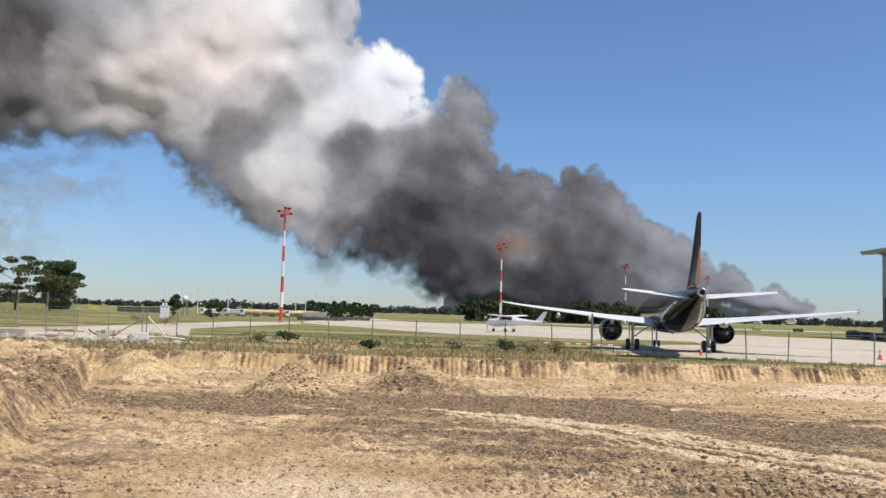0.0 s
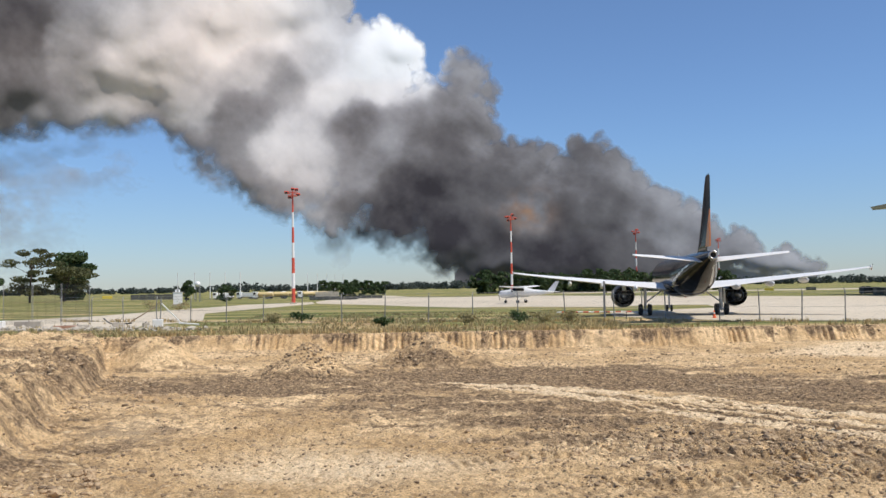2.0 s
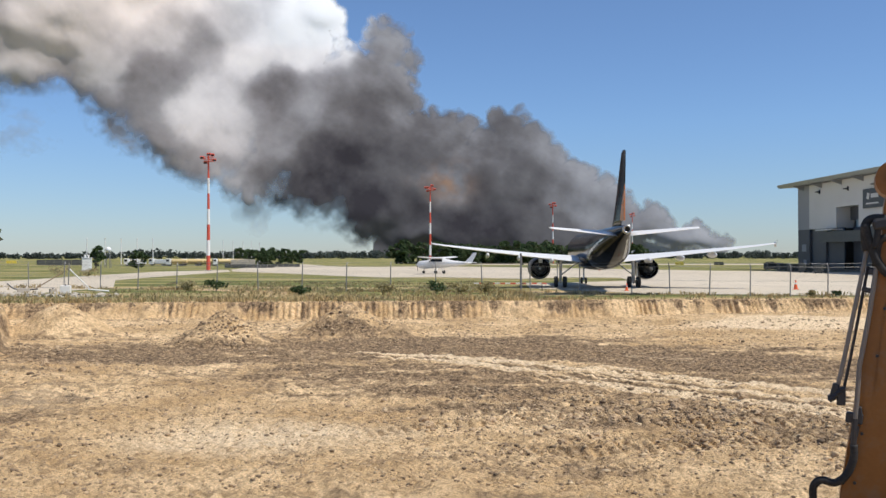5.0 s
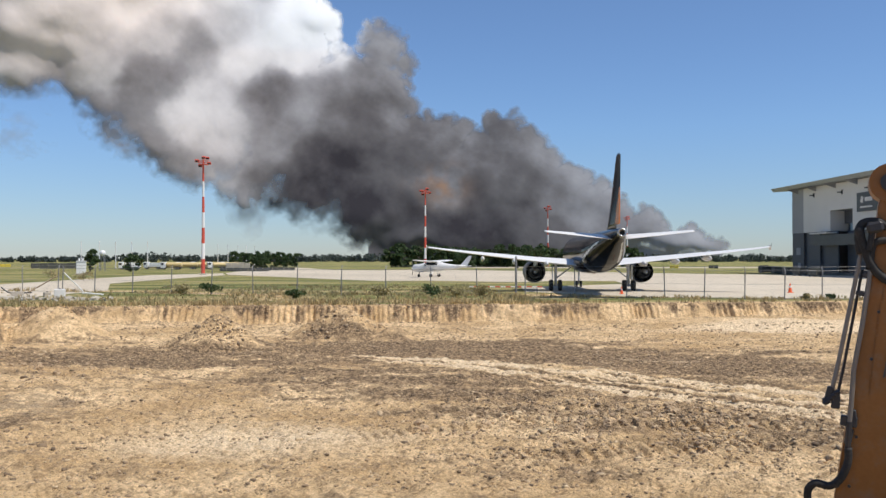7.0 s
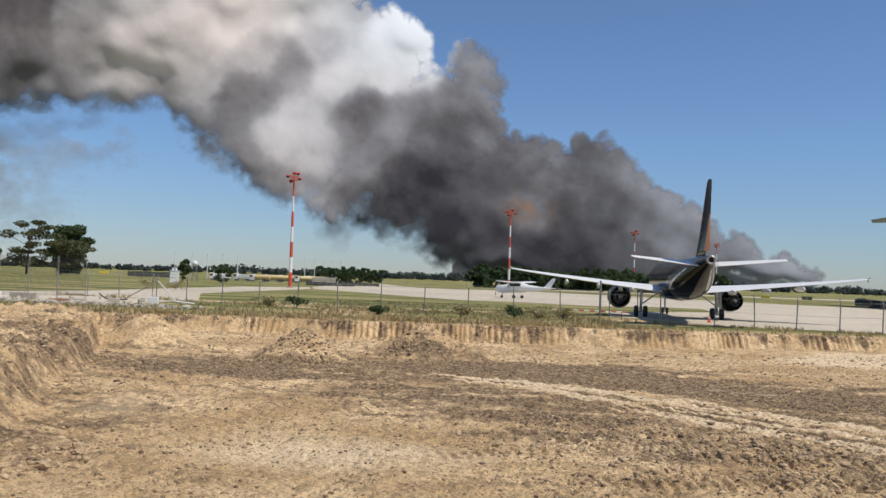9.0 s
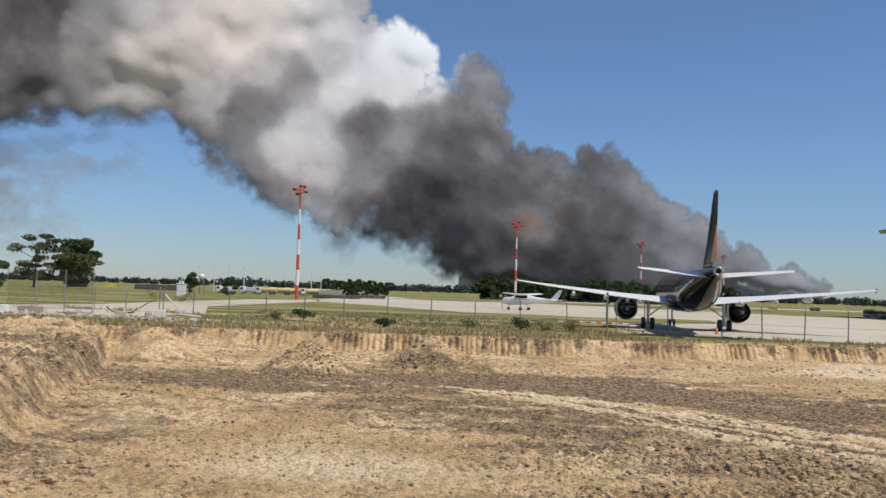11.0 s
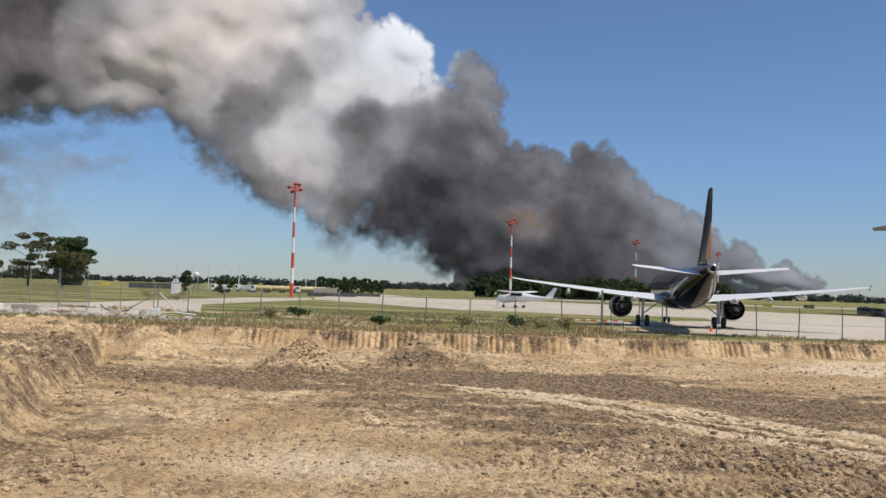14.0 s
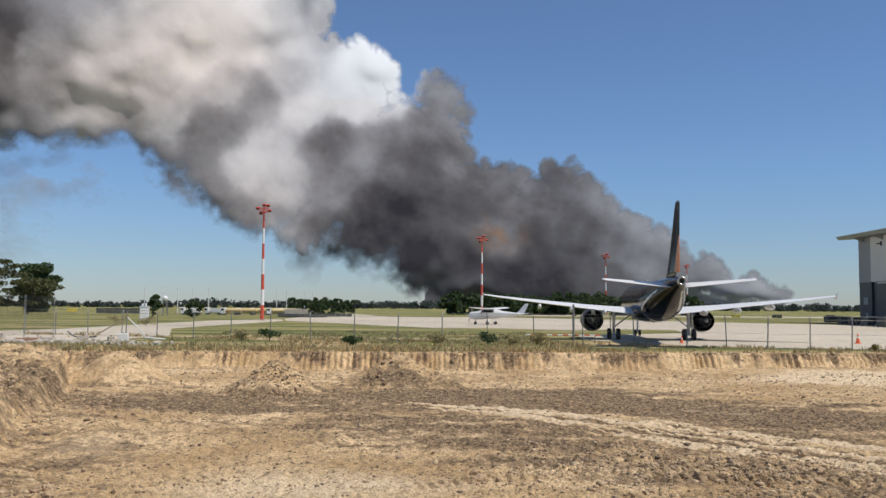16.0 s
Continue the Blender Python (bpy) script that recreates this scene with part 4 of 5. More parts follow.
    part("spinner", tube(bmesh.new(), (0, 3.15, 1.25), (0, 3.55, 1.25), 0.17, 0.03), "white_paint", p)


build_light_plane()


# floodlight masts in a row along the apron
def build_mast():
    m = thing("floodlight_mast", "tall red and white striped floodlight mast", "light mast", (-35.0, 197.0, 0.0), 0, "floodlight masts")
    n, top = 7, 23.2
    for k in range(n):
        z0, z1 = top * k / n, top * (k + 1) / n
        r0, r1 = 0.42 - 0.24 * k / n, 0.42 - 0.24 * (k + 1) / n
        part("band", tube(bmesh.new(), (0, 0, z0), (0, 0, z1), r0, r1, 14), "mast_red" if k % 2 == 0 else "mast_white", m)
    head = bmesh.new()
    box(head, (0, 0, 23.45), (2.0, 1.6, 0.12), bevel=0.02)
    frame_part = part("platform", head, "mast_red", m, "red steel lamp platform")
    for z in (23.9, 24.3):
        bm = bmesh.new()
        for a, b in (((-1, -0.8), (1, -0.8)), ((1, -0.8), (1, 0.8)), ((1, 0.8), (-1, 0.8)), ((-1, 0.8), (-1, -0.8))):
            tube(bm, (*a, z), (*b, z), 0.05, seg=6)
        part("rail", bm, "mast_red", frame_part)
    part("neck", tube(bmesh.new(), (0, 0, 22.2), (0, 0, 24.6), 0.16, seg=8), "mast_red", m)
    for x, y, z in ((-1.25, -0.6, 24.2), (-1.35, 0.5, 24.25), (0.2, -0.9, 24.85), (0.75, 0.6, 24.9), (1.3, -0.4, 23.7), (-0.7, 0.4, 23.2)):
        bm = bmesh.new()
        box(bm, (x, y, z), (0.8, 0.42, 0.5), Matrix.Rotation(0.5, 4, "X"), 0.04)
        lamp = part("floodlight", bm, "mast_red", m, "red floodlight housing")
        bm = bmesh.new()
        box(bm, (x, y - 0.2, z - 0.1), (0.62, 0.06, 0.36), Matrix.Rotation(0.5, 4, "X"))
        part("lens", bm, "glass_dark", lamp)
    bm = bmesh.new()
    box(bm, (0, 0, 0.12), (1.5, 1.5, 0.24), bevel=0.04)
    part("footing", bm, "rubble", m)
    return m


mast = build_mast()
for x, y, w in ((17.6, 279.5, 20), (73.9, 369.7, -15), (132.6, 457.0, 35)):
    copy_thing(mast, pose(x, y, 0, 0, 0, w))


# chain-link fence: posts, top wire and mesh
def fence_y(x):
    return np.interp(x, [-60, -38, -10, 6, 20, 33, 70], [108, 98.5, 86.5, 84.0, 78.5, 72.5, 66])


def build_fence():
    f = thing("fence", "chain-link airfield fence with thin steel posts", "fence")
    x, xs = -44.0, []
    while x < 52:
        xs.append(x)
        x += 4.15 if x < 20 else 2.95
    post_me = None
    for k, x in enumerate(xs):
        y = float(fence_y(x))
        if post_me is None:
            bm = bmesh.new()
            tube(bm, (0, 0, -0.4), (0, 0, 2.45), 0.05, seg=8)
            tube(bm, (0, 0, 2.45), (0.0, 0.22, 2.75), 0.04, seg=6)
            ob = part("post", bm, "galvanised", f)
            post_me = ob.data
        else:
            ob = new("post", post_me)
            ob.parent = f
        ob.matrix_basis = pose(x, y, 0, random.uniform(-2.5, 2.5), random.uniform(-2, 2), random.uniform(-15, 15))
    for z, r in ((2.42, 0.014), (2.72, 0.01), (1.25, 0.008), (0.08, 0.012)):
        bm = bmesh.new()
        hose(bm, [(x, float(fence_y(x)), z + 0.03 * math.sin(3 * x)) for x in xs], r, 4)
        part("wire", bm, "galvanised", f)
    # mesh wires, slanting both ways, as one sheet of fine strands
    v, fc = [], []
    pts = np.arange(-44, 51, 0.3)
    for s in (-1, 1):
        for x in pts:
            x2 = x + s * 2.3
            a, b = (x, float(fence_y(x)), 0.1), (x2, float(fence_y(x2)), 2.4)
            n = len(v)
            v += [a, (a[0] + 0.006, a[1], a[2]), (b[0] + 0.006, b[1], b[2]), b]
            fc.append((n, n + 1, n + 2, n + 3))
    tagged(from_arrays("chain_link", v, fc, "galvanised", f), kind="stuff")


build_fence()


def build_gate_post():
    g = thing("gate_post", "stout weathered steel gate post in the fence", "post", (13.4, 81.7, 0))
    part("post", tube(bmesh.new(), (0, 0, -0.3), (0, 0, 3.5), 0.10, seg=12), "galvanised", g)
    part("cap", tube(bmesh.new(), (0, 0, 3.5), (0, 0, 3.6), 0.12, 0.05, 12), "galvanised", g)
    for z in (0.8, 2.6):
        bm = bmesh.new()
        box(bm, (0.15, 0, z), (0.2, 0.1, 0.12), bevel=0.02)
        part("hinge", bm, "dark_metal", g)


build_gate_post()


def build_barrier_tape():
    b = thing("barrier_pole", "red and white striped barrier pole on trestles", "barrier", (13.6, 86.0, 0), -8)
    for k in range(14):
        part("stripe", tube(bmesh.new(), (-4 + k * 0.5, 0, 0.7), (-3.5 + k * 0.5, 0, 0.7), 0.06, seg=8), "mast_red" if k % 2 else "mast_white", b)
    for x in (-3.5, 2.5):
        bm = bmesh.new()
        tube(bm, (x, -0.3, 0), (x, 0, 0.72), 0.04, seg=6)
        tube(bm, (x, 0.3, 0), (x, 0, 0.72), 0.04, seg=6)
        part("trestle", bm, "dark_metal", b)


build_barrier_tape()


def build_cone(x, y):
    c = thing("traffic_cone", "orange traffic cone with white band on apron", "traffic cone", (x, y, 0.03), 0, "traffic cones")
    bm = bmesh.new()
    box(bm, (0, 0, 0.03), (0.5, 0.5, 0.06), bevel=0.015)
    part("base", bm, "cone_orange", c)
    part("body", tube(bmesh.new(), (0, 0, 0.06), (0, 0, 0.95), 0.2, 0.04, 16), "cone_orange", c)
    part("band", tube(bmesh.new(), (0, 0, 0.5), (0, 0, 0.68), 0.124, 0.096, 16), "mast_white", c)
    return c


cone = build_cone(41.4, 86.3)
copy_thing(cone, pose(24.0, 84.6, 0.03) @ Matrix.Scale(0.75, 4))


# the hangar: its long side runs towards the camera's right
HANGAR = (97.0, 201.0)
WALL_DIR = Vector((-0.04, -1.0, 0)).normalized()


def build_hangar():
    ang = math.degrees(math.atan2(WALL_DIR.y, WALL_DIR.x))
    h = thing("hangar", "large hangar, white above and dark grey below, mono-pitch roof", "hangar", (*HANGAR, 0.0), ang)
    # local x along the wall from the far corner, local y out of the building's back (away from the camera's side)
    long_, deep, top, mid = 80.0, 60.0, 18.9, 9.1
    wx0, wx1, wz1 = 18.7, 28.1, 13.4

    def panel(name, x0, x1, z0, z1, material, y0=0.0, thick=0.4, label=""):
        bm = bmesh.new()
        box(bm, ((x0 + x1) / 2, y0 + thick / 2, (z0 + z1) / 2), (x1 - x0, thick, z1 - z0))
        return part(name, bm, material, h, label)

    panel("grey_panel", 0, 5.9, mid, top, "hangar_grey", label="grey cladding at the corner")
    for x0, x1, z0, z1 in ((5.9, wx0, mid, top), (wx1, long_, mid, top), (wx0, wx1, wz1, top)):
        panel("white_wall", x0, x1, z0, z1, "hangar_white", -0.02, label="off-white cladding")
    part_list = [(0, 5.9, 0, mid), (5.9, 8.3, 0, mid), (8.3, 13.8, 0, mid), (13.8, 20.9, 0, mid), (20.9, long_, 0, mid)]
    for k, (x0, x1, z0, z1) in enumerate(part_list):
        panel("lower_wall", x0, x1, z0, z1, "hangar_dark", 0.05 + 0.5 * (k % 2) + (2.5 if k == 4 else 0), label="dark grey cladding")
    panel("corner_return", -0.02, 0.4, 0, top, "hangar_grey", 0.45, deep, "side wall")
    panel("back_wall", 0, long_, 0, top + 4, "hangar_grey", deep, 0.4)
    panel("end_wall", long_ - 0.4, long_, 0, top, "hangar_grey", 0.45, deep)
    # recess of the upper opening, with glazed doors
    panel("recess_side", wx0 - 0.3, wx0, mid, wz1, "hangar_white", 0.4, 3.4)
    panel("recess_back", wx0, wx1, mid + 1.6, wz1, "hangar_dark", 3.0, 0.3)
    panel("recess_ceiling", wx0, wx1, wz1, wz1 + 0.2, "hangar_grey", 0.4, 3.4)
    # the sky's reflection in this glazing is put into its base colour
    win = panel("window", wx0 + 2.4, wx1, mid - 0.8, mid + 1.6, "glass_pale", 2.95, 0.1, "glazing coloured pale like a reflection of the bright sky")
    for x in (wx0 + 2.5, wx0 + 5.6, wx1 - 0.2):
        bm = bmesh.new()
        box(bm, (x, 2.87, mid + 0.4), (0.16, 0.12, 2.4))
        part("mullion", bm, "hangar_dark", win)
    panel("balcony_front", 13.8, 52, mid - 3.0, mid - 0.8, "sign_dark", -1.4, 0.5, "dark balcony fascia")
    panel("canopy", 13.4, 21.5, mid - 0.55, mid - 0.25, "hangar_white", -2.2, 2.2, "thin white canopy edge")
    for x in (22, 27, 32, 37, 42):
        panel("lower_window", x, x + 4.2, 1.0, 4.6, "glass_dark", 2.95, 0.1)
    panel("door", 3.0, 4.3, 0.0, 2.4, "hangar_grey", -0.03, 0.1)
    panel("small_window", 2.2, 4.3, 4.2, 5.8, "hangar_grey", -0.05, 0.1, "small pale window")
    # roof with wide eaves
    bm = bmesh.new()
    for z0, z1, o in ((top, top + 0.75, 0.0), ):
        vs = [bm.verts.new(p) for p in ((-4.5, -2.6, z0), (long_ + 4, -2.6, z0), (long_ + 4, deep + 2, z0 + 4), (-4.5, deep + 2, z0 + 4), (-4.8, -3.0, z1), (long_ + 4, -3.0, z1), (long_ + 4, deep + 2, z1 + 4.2), (-4.8, deep + 2, z1 + 4.2))]
        for q in ((0, 1, 2, 3), (4, 5, 6, 7), (0, 1, 5, 4), (1, 2, 6, 5), (2, 3, 7, 6), (3, 0, 4, 7)):
            bm.faces.new([vs[i] for i in q])
    bmesh.ops.recalc_face_normals(bm, faces=bm.faces)
    roof = part("roof", bm, "roof_metal", h, "grey metal roof with wide eaves")
    for x in range(3, int(long_), 9):
        bm = bmesh.new()
        loft(bm, [[(x + s * 0.15, y, z) for s, z in ((-1, lo), (1, lo), (1, hi), (-1, hi))] for y, lo, hi in ((-2.4, top - 0.12, top + 0.02), (0, top - 1.0, top + 0.3))])
        part("bracket", bm, "hangar_grey", roof)
    # wall lights and sign
    for x, z in ((10.8, 17.1), (23.5, 16.9), (34.5, 17.0)):
        bm = bmesh.new()
        box(bm, (x, -0.4, z), (0.9, 0.7, 0.25), bevel=0.04)
        box(bm, (x + 0.6, -0.2, z), (0.12, 0.3, 0.9))
        part("wall_light", bm, "sign_dark", h)
    sg = panel("sign", 30.6, 39.6, 12.5, 16.2, "sign_dark", -0.45, 0.35, "dark sign with pale bars")
    for x0, x1, z0, z1 in ((32.3, 33.2, 14.2, 15.4), (33.8, 36.6, 14.4, 15.2), (32.0, 36.6, 13.2, 13.5)):
        bm = bmesh.new()
        box(bm, ((x0 + x1) / 2, -0.5, (z0 + z1) / 2), (x1 - x0, 0.06, z1 - z0), Matrix.Rotation(0.3 if x1 - x0 < 2 else 0, 4, "Y"))
        part("lettering_bar", bm, "hangar_white", sg)
    # pipes and plant along the foot
    panel("plinth", -2, long_, 0, 0.5, "dark_panel", -0.6, 0.6)


# glass with a bright sky reflection painted into the colour
MAT["glass_pale"] = surface("glass_pale", (0.30, 0.42, 0.46), 0.08, vary=0.1, bump=0.0)
build_hangar()


def build_ground_unit(x, y, w, d, hgt, turn, label):
    g = thing("ground_unit", label, "equipment", (x, y, 0.03), turn, "ground units by the hangar")
    bm = bmesh.new()
    box(bm, (0, 0, hgt * 0.55), (w, d, hgt * 0.9), bevel=0.08)
    part("body", bm, "dark_panel", g)
    for sx in (-1, 1):
        for sy in (-1, 1):
            part("foot", tube(bmesh.new(), (sx * w * 0.38, sy * d * 0.35, 0), (sx * w * 0.38, sy * d * 0.35, hgt * 0.2), 0.12, seg=8), "dark_metal", g)


build_ground_unit(92.5, 204.0, 4.0, 1.8, 1.6, 10, "low dark equipment box beside the hangar")
for k, x in enumerate((90, 88.6, 87, 86)):
    build_ground_unit(x - 3.5, 186 - 8 * k, 2.2, 1.6, 1.6, 12 * k, "dark wheeled cart on the hangar forecourt")


# the excavator's arm that stands on the pit floor, bucket in the soil
def build_excavator_arm():
    ax, ay, base = 5.86, 11.05, 0.40
    m = thing("excavator_arm", "worn yellow excavator arm with black hydraulic hoses", "excavator", (ax, ay, base), -28.0)
    m.scale = (0.65, 0.65, 0.65)
    # local: x across the view, y away, z up; leaning to the right
    def plate(name, pts, y0, y1, material, label="", parent=m):
        bm = bmesh.new()
        loft(bm, [[(x, y0, z) for x, z in pts], [(x, y1, z) for x, z in pts]])
        bmesh.ops.bevel(bm, geom=list(bm.edges), offset=0.018, segments=2, affect="EDGES")
        return part(name, bm, material, parent, label)

    body = [(0.0, -0.1), (0.30, 1.9), (0.52, 3.4), (0.74, 4.7), (0.80, 5.6), (1.7, 9.5), (2.9, 9.2), (2.2, 5.2), (1.75, 3.0), (1.35, -0.1)]
    plate("arm_box", body, -0.1, 0.5, "machine_yellow", "scuffed yellow steel arm")
    plate("side_plate", [(0.62, 2.0), (0.78, 3.4), (0.92, 4.2), (1.6, 4.2), (1.42, 2.0)], -0.125, -0.1, "machine_yellow", "welded side plate")
    for k in range(3):
        plate("decal_bar", [(0.86 + 0.09 * k, 2.35), (0.90 + 0.09 * k, 2.35), (1.02 + 0.07 * k, 2.95 - 0.1 * k), (0.98 + 0.07 * k, 2.95 - 0.1 * k)], -0.13, -0.126, "dark_panel")
    for z, x in ((0.25, 0.22), (1.2, 0.35), (2.7, 0.62), (3.6, 0.75)):
        part("bolt", tube(bmesh.new(), (x + 0.05, -0.14, z), (x + 0.05, -0.08, z), 0.03, seg=8), "dark_metal", m)
    # hard pipes along the edge
    part("pipe", hose(bmesh.new(), [(-0.02, -0.16, 2.1), (0.09, -0.16, 2.6), (0.38, -0.16, 4.1), (0.5, -0.16, 4.75)], 0.042), "pipe_grey", m, "long grey hydraulic pipe")
    part("pipe", hose(bmesh.new(), [(0.28, -0.2, 1.45), (0.32, -0.2, 1.9), (0.36, -0.2, 2.5), (0.52, -0.2, 3.4), (0.66, -0.2, 4.4)], 0.047), "pipe_grey", m, "grey hydraulic pipe")
    part("pipe", hose(bmesh.new(), [(0.06, -0.05, 1.9), (0.2, -0.05, 2.6), (0.38, -0.05, 3.6), (0.52, -0.05, 4.4)], 0.03), "dark_metal", m, "thin dark pipe")
    part("pipe", hose(bmesh.new(), [(0.25, -0.2, 0.95), (0.28, -0.2, 1.5)], 0.06), "dark_metal", m)
    # clamps and fittings
    for x, z, sx, sz in ((-0.08, 2.0, 0.12, 0.3), (0.04, 1.9, 0.16, 0.34), (-0.15, 1.86, 0.1, 0.12), (0.27, 1.5, 0.3, 0.2), (0.34, 1.62, 0.14, 0.2), (0.27, 1.2, 0.13, 0.3), (0.5, 3.95, 0.2, 0.1), (0.6, 4.3, 0.16, 0.12), (0.06, 0.3, 0.08, 0.16)):
        bm = bmesh.new()
        box(bm, (x, -0.15, z), (sx, 0.14, sz), Matrix.Rotation(random.uniform(-0.3, 0.3), 4, "Y"), 0.02)
        part("clamp", bm, "dark_metal", m)
    for k in range(4):
        part("fitting", tube(bmesh.new(), (-0.17 + 0.06 * k, -0.2, 1.82 + 0.07 * k), (-0.07 + 0.06 * k, -0.2, 1.88 + 0.06 * k), 0.05, seg=8), "dark_metal", m)
    # rubber hoses
    for pts, r in (([(0.26, -0.2, 1.0), (0.25, -0.2, 0.72), (0.12, -0.2, 0.4), (-0.08, -0.2, 0.24), (-0.32, -0.2, 0.27), (-0.46, -0.2, 0.12), (-0.46, -0.15, -0.2)], 0.075),
                   ([(0.5, -0.18, 4.7), (0.46, -0.18, 5.0), (0.48, -0.18, 5.2), (0.58, -0.18, 5.3), (0.8, -0.18, 5.3), (0.95, -0.15, 5.2)], 0.085),
                   ([(0.46, -0.22, 5.2), (0.54, -0.22, 4.85), (0.72, -0.22, 4.42), (0.98, -0.22, 4.18), (1.4, -0.2, 4.05)], 0.085),
                   ([(0.64, -0.2, 4.4), (0.7, -0.22, 4.85), (0.88, -0.22, 4.95), (1.2, -0.2, 4.9)], 0.07),
                   ([(0.66, -0.25, 5.3), (0.68, -0.28, 5.05), (0.62, -0.28, 4.75)], 0.06)):
        part("hose", hose(bmesh.new(), bend(pts), r), "rubber", m, "black rubber hose", True)
    # pin joint at the elbow
    for y0, y1, r, mt in ((-0.22, 0.6, 0.36, "machine_yellow"), (-0.3, 0.68, 0.17, "dark_metal")):
        part("pin_boss", tube(bmesh.new(), (1.0, y0, 6.05), (1.0, y1, 6.05), r, seg=24), mt, m)
    bm = bmesh.new()
    box(bm, (0.74, -0.24, 5.2), (0.30, 0.26, 0.22), Matrix.Rotation(-0.2, 4, "Y"), 0.05)
    part("work_lamp", bm, "dark_metal", m, "black work lamp")
    # bucket, mostly dug in
    bm = bmesh.new()
    loft(bm, [[(x, y, z) for x, z in ((-0.35, -0.6), (0.1, -0.25), (1.5, -0.2), (2.0, -0.5), (1.6, -1.2), (0.2, -1.2))] for y in (-0.5, 0.9)])
    part("bucket", bm, "dark_metal", m, "soil-caked steel bucket")


MAT["pipe_grey"] = surface("pipe_grey", (0.22, 0.2, 0.18), 0.5, 0.3, dirt=(0.2, 0.14, 0.09))
build_excavator_arm()


# trees: tapered trunk, limbs and a crown of many leaf sprays
def spray_cloud(rng, centres, per, size, flat=0.6):
    """Leaf sprays as small bent quads scattered in clumps."""
    v, f = [], []
    for cx, cy, cz, rad in centres:
        for _ in range(per):
            d = rng.normal(size=3)
            d /= np.linalg.norm(d)
            q = rad * rng.uniform(0.35, 1.0) ** 0.5
            c = np.array([cx, cy, cz]) + d * q * np.array([1, 1, flat])
            a = rng.normal(size=3)
            a /= np.linalg.norm(a)
            b = np.cross(a, rng.normal(size=3))
            b /= np.linalg.norm(b) + 1e-9
            s = size * rng.uniform(0.6, 1.4)
            n = len(v)
            v += [tuple(c - a * s), tuple(c + b * s * 0.6), tuple(c + a * s), tuple(c - b * s * 0.5)]
            f.append((n, n + 1, n + 2, n + 3))
    return v, f


def build_tree(name, label, x, y, height, spread, seed, leaf="leaf", bare=0.3, clumps=26, per=130, size=0.45, lean=0.0):
    rng = np.random.default_rng(seed)
    t = thing(name, label, "tree", (x, y, 0), 0)
    bm = bmesh.new()
    top = Vector((lean, 0, height * 0.8))
    hose(bm, [(0, 0, -0.2), (0.1, 0, height * 0.25), (lean * 0.5, 0.1, height * 0.5), tuple(top)], height * 0.016)
    for vtx in bm.verts:
        k = 1.35 - 0.95 * vtx.co.z / height
        vtx.co.x, vtx.co.y = vtx.co.x * k, vtx.co.y * k
    trunk = part("trunk", bm, "bark", t)
    centres = []
    for k in range(clumps):
        h = height * (bare + (0.97 - bare) * rng.uniform(0, 1))
        w = spread * math.sin(math.pi * min(1, max(0.12, (h / height - bare * 0.8) / (1.1 - bare * 0.8)))) ** 0.6
        ang = rng.uniform(0, math.tau)
        rr = w * rng.uniform(0.25, 0.95)
        c = (rr * math.cos(ang) + lean * h / height, rr * math.sin(ang), h)
        centres.append((*c, spread * rng.uniform(0.2, 0.36)))
        if k % 2 == 0:
            part("limb", hose(bmesh.new(), bend([(lean * 0.4, 0, h * 0.72), (c[0] * 0.5, c[1] * 0.5, h * 0.9), c], 3), height * 0.005, 6), "bark", trunk)
    v, f = spray_cloud(rng, centres, per, size, 0.32 if leaf == "needles" else 0.6)
    from_arrays("crown", v, f, leaf, t)
    return t


build_tree("deciduous_tree", "dark green broad-crowned tree on the airfield grass", -143, 339, 17.5, 8.5, 3, "leaf", 0.04, 60, 170, 0.55)
build_tree("pine_tree", "sparse brownish pine with bare lower branches", -134.0, 285, 17.0, 9.0, 11, "needles", 0.16, 40, 100, 0.42, 1.0)
build_tree("pine_tree", "sparse leaning pine with brownish needles", -124.0, 287, 11.5, 8.5, 12, "needles", 0.25, 30, 120, 0.42, 3.0)
build_tree("deciduous_tree", "dark tree behind the site fence", -137.0, 262, 9.0, 6.0, 14, "leaf", 0.1, 22, 120, 0.4)
build_tree("small_conifer", "small dark conifer beside the pale shed", -68.5, 231, 6.2, 2.4, 15, "leaf", 0.1, 16, 110, 0.26)
build_tree("small_tree", "small dark round-crowned tree on the grass", -61.0, 240, 4.6, 2.8, 16, "leaf", 0.1, 16, 100, 0.26)

rng_t = np.random.default_rng(21)
for k in range(9):
    build_tree("shrub_tree", "low dark green tree in a row beyond the apron", -47 + k * 2.1 + rng_t.uniform(-0.6, 0.6), 322 + 7 * k + rng_t.uniform(-3, 3), rng_t.uniform(4.2, 6.6), rng_t.uniform(2.6, 3.6), 30 + k, "leaf", 0.05, 14, 90, 0.4)
for k in range(24):
    build_tree("shrub_tree", "dark green tree in a thicket beyond the apron", 12 + k * 4.1 + rng_t.uniform(-2, 2), 366 + rng_t.uniform(-16, 16), rng_t.uniform(6.0, 9.0), rng_t.uniform(4.5, 6.5), 50 + k, "leaf", 0.0, 24, 80, 0.6)


def build_far_woods():
    """The belt of woods along the horizon."""
    rng = np.random.default_rng(77)
    centres = []
    for k in range(1500):
        a = radians(rng.uniform(-46, 46))
        d = rng.uniform(880, 1250)
        h = rng.uniform(3.5, 7) * (0.7 + 0.6 * float(vnoise(np.array([math.degrees(a) * 0.8]), np.array([2.0]), 5)[0]))
        for z in (0.25, 0.55, 0.85):
            centres.append((d * math.sin(a) + rng.uniform(-3, 3), d * math.cos(a), h * z, h * 0.42))
    v, f = spray_cloud(rng, centres, 14, 1.4, 0.8)
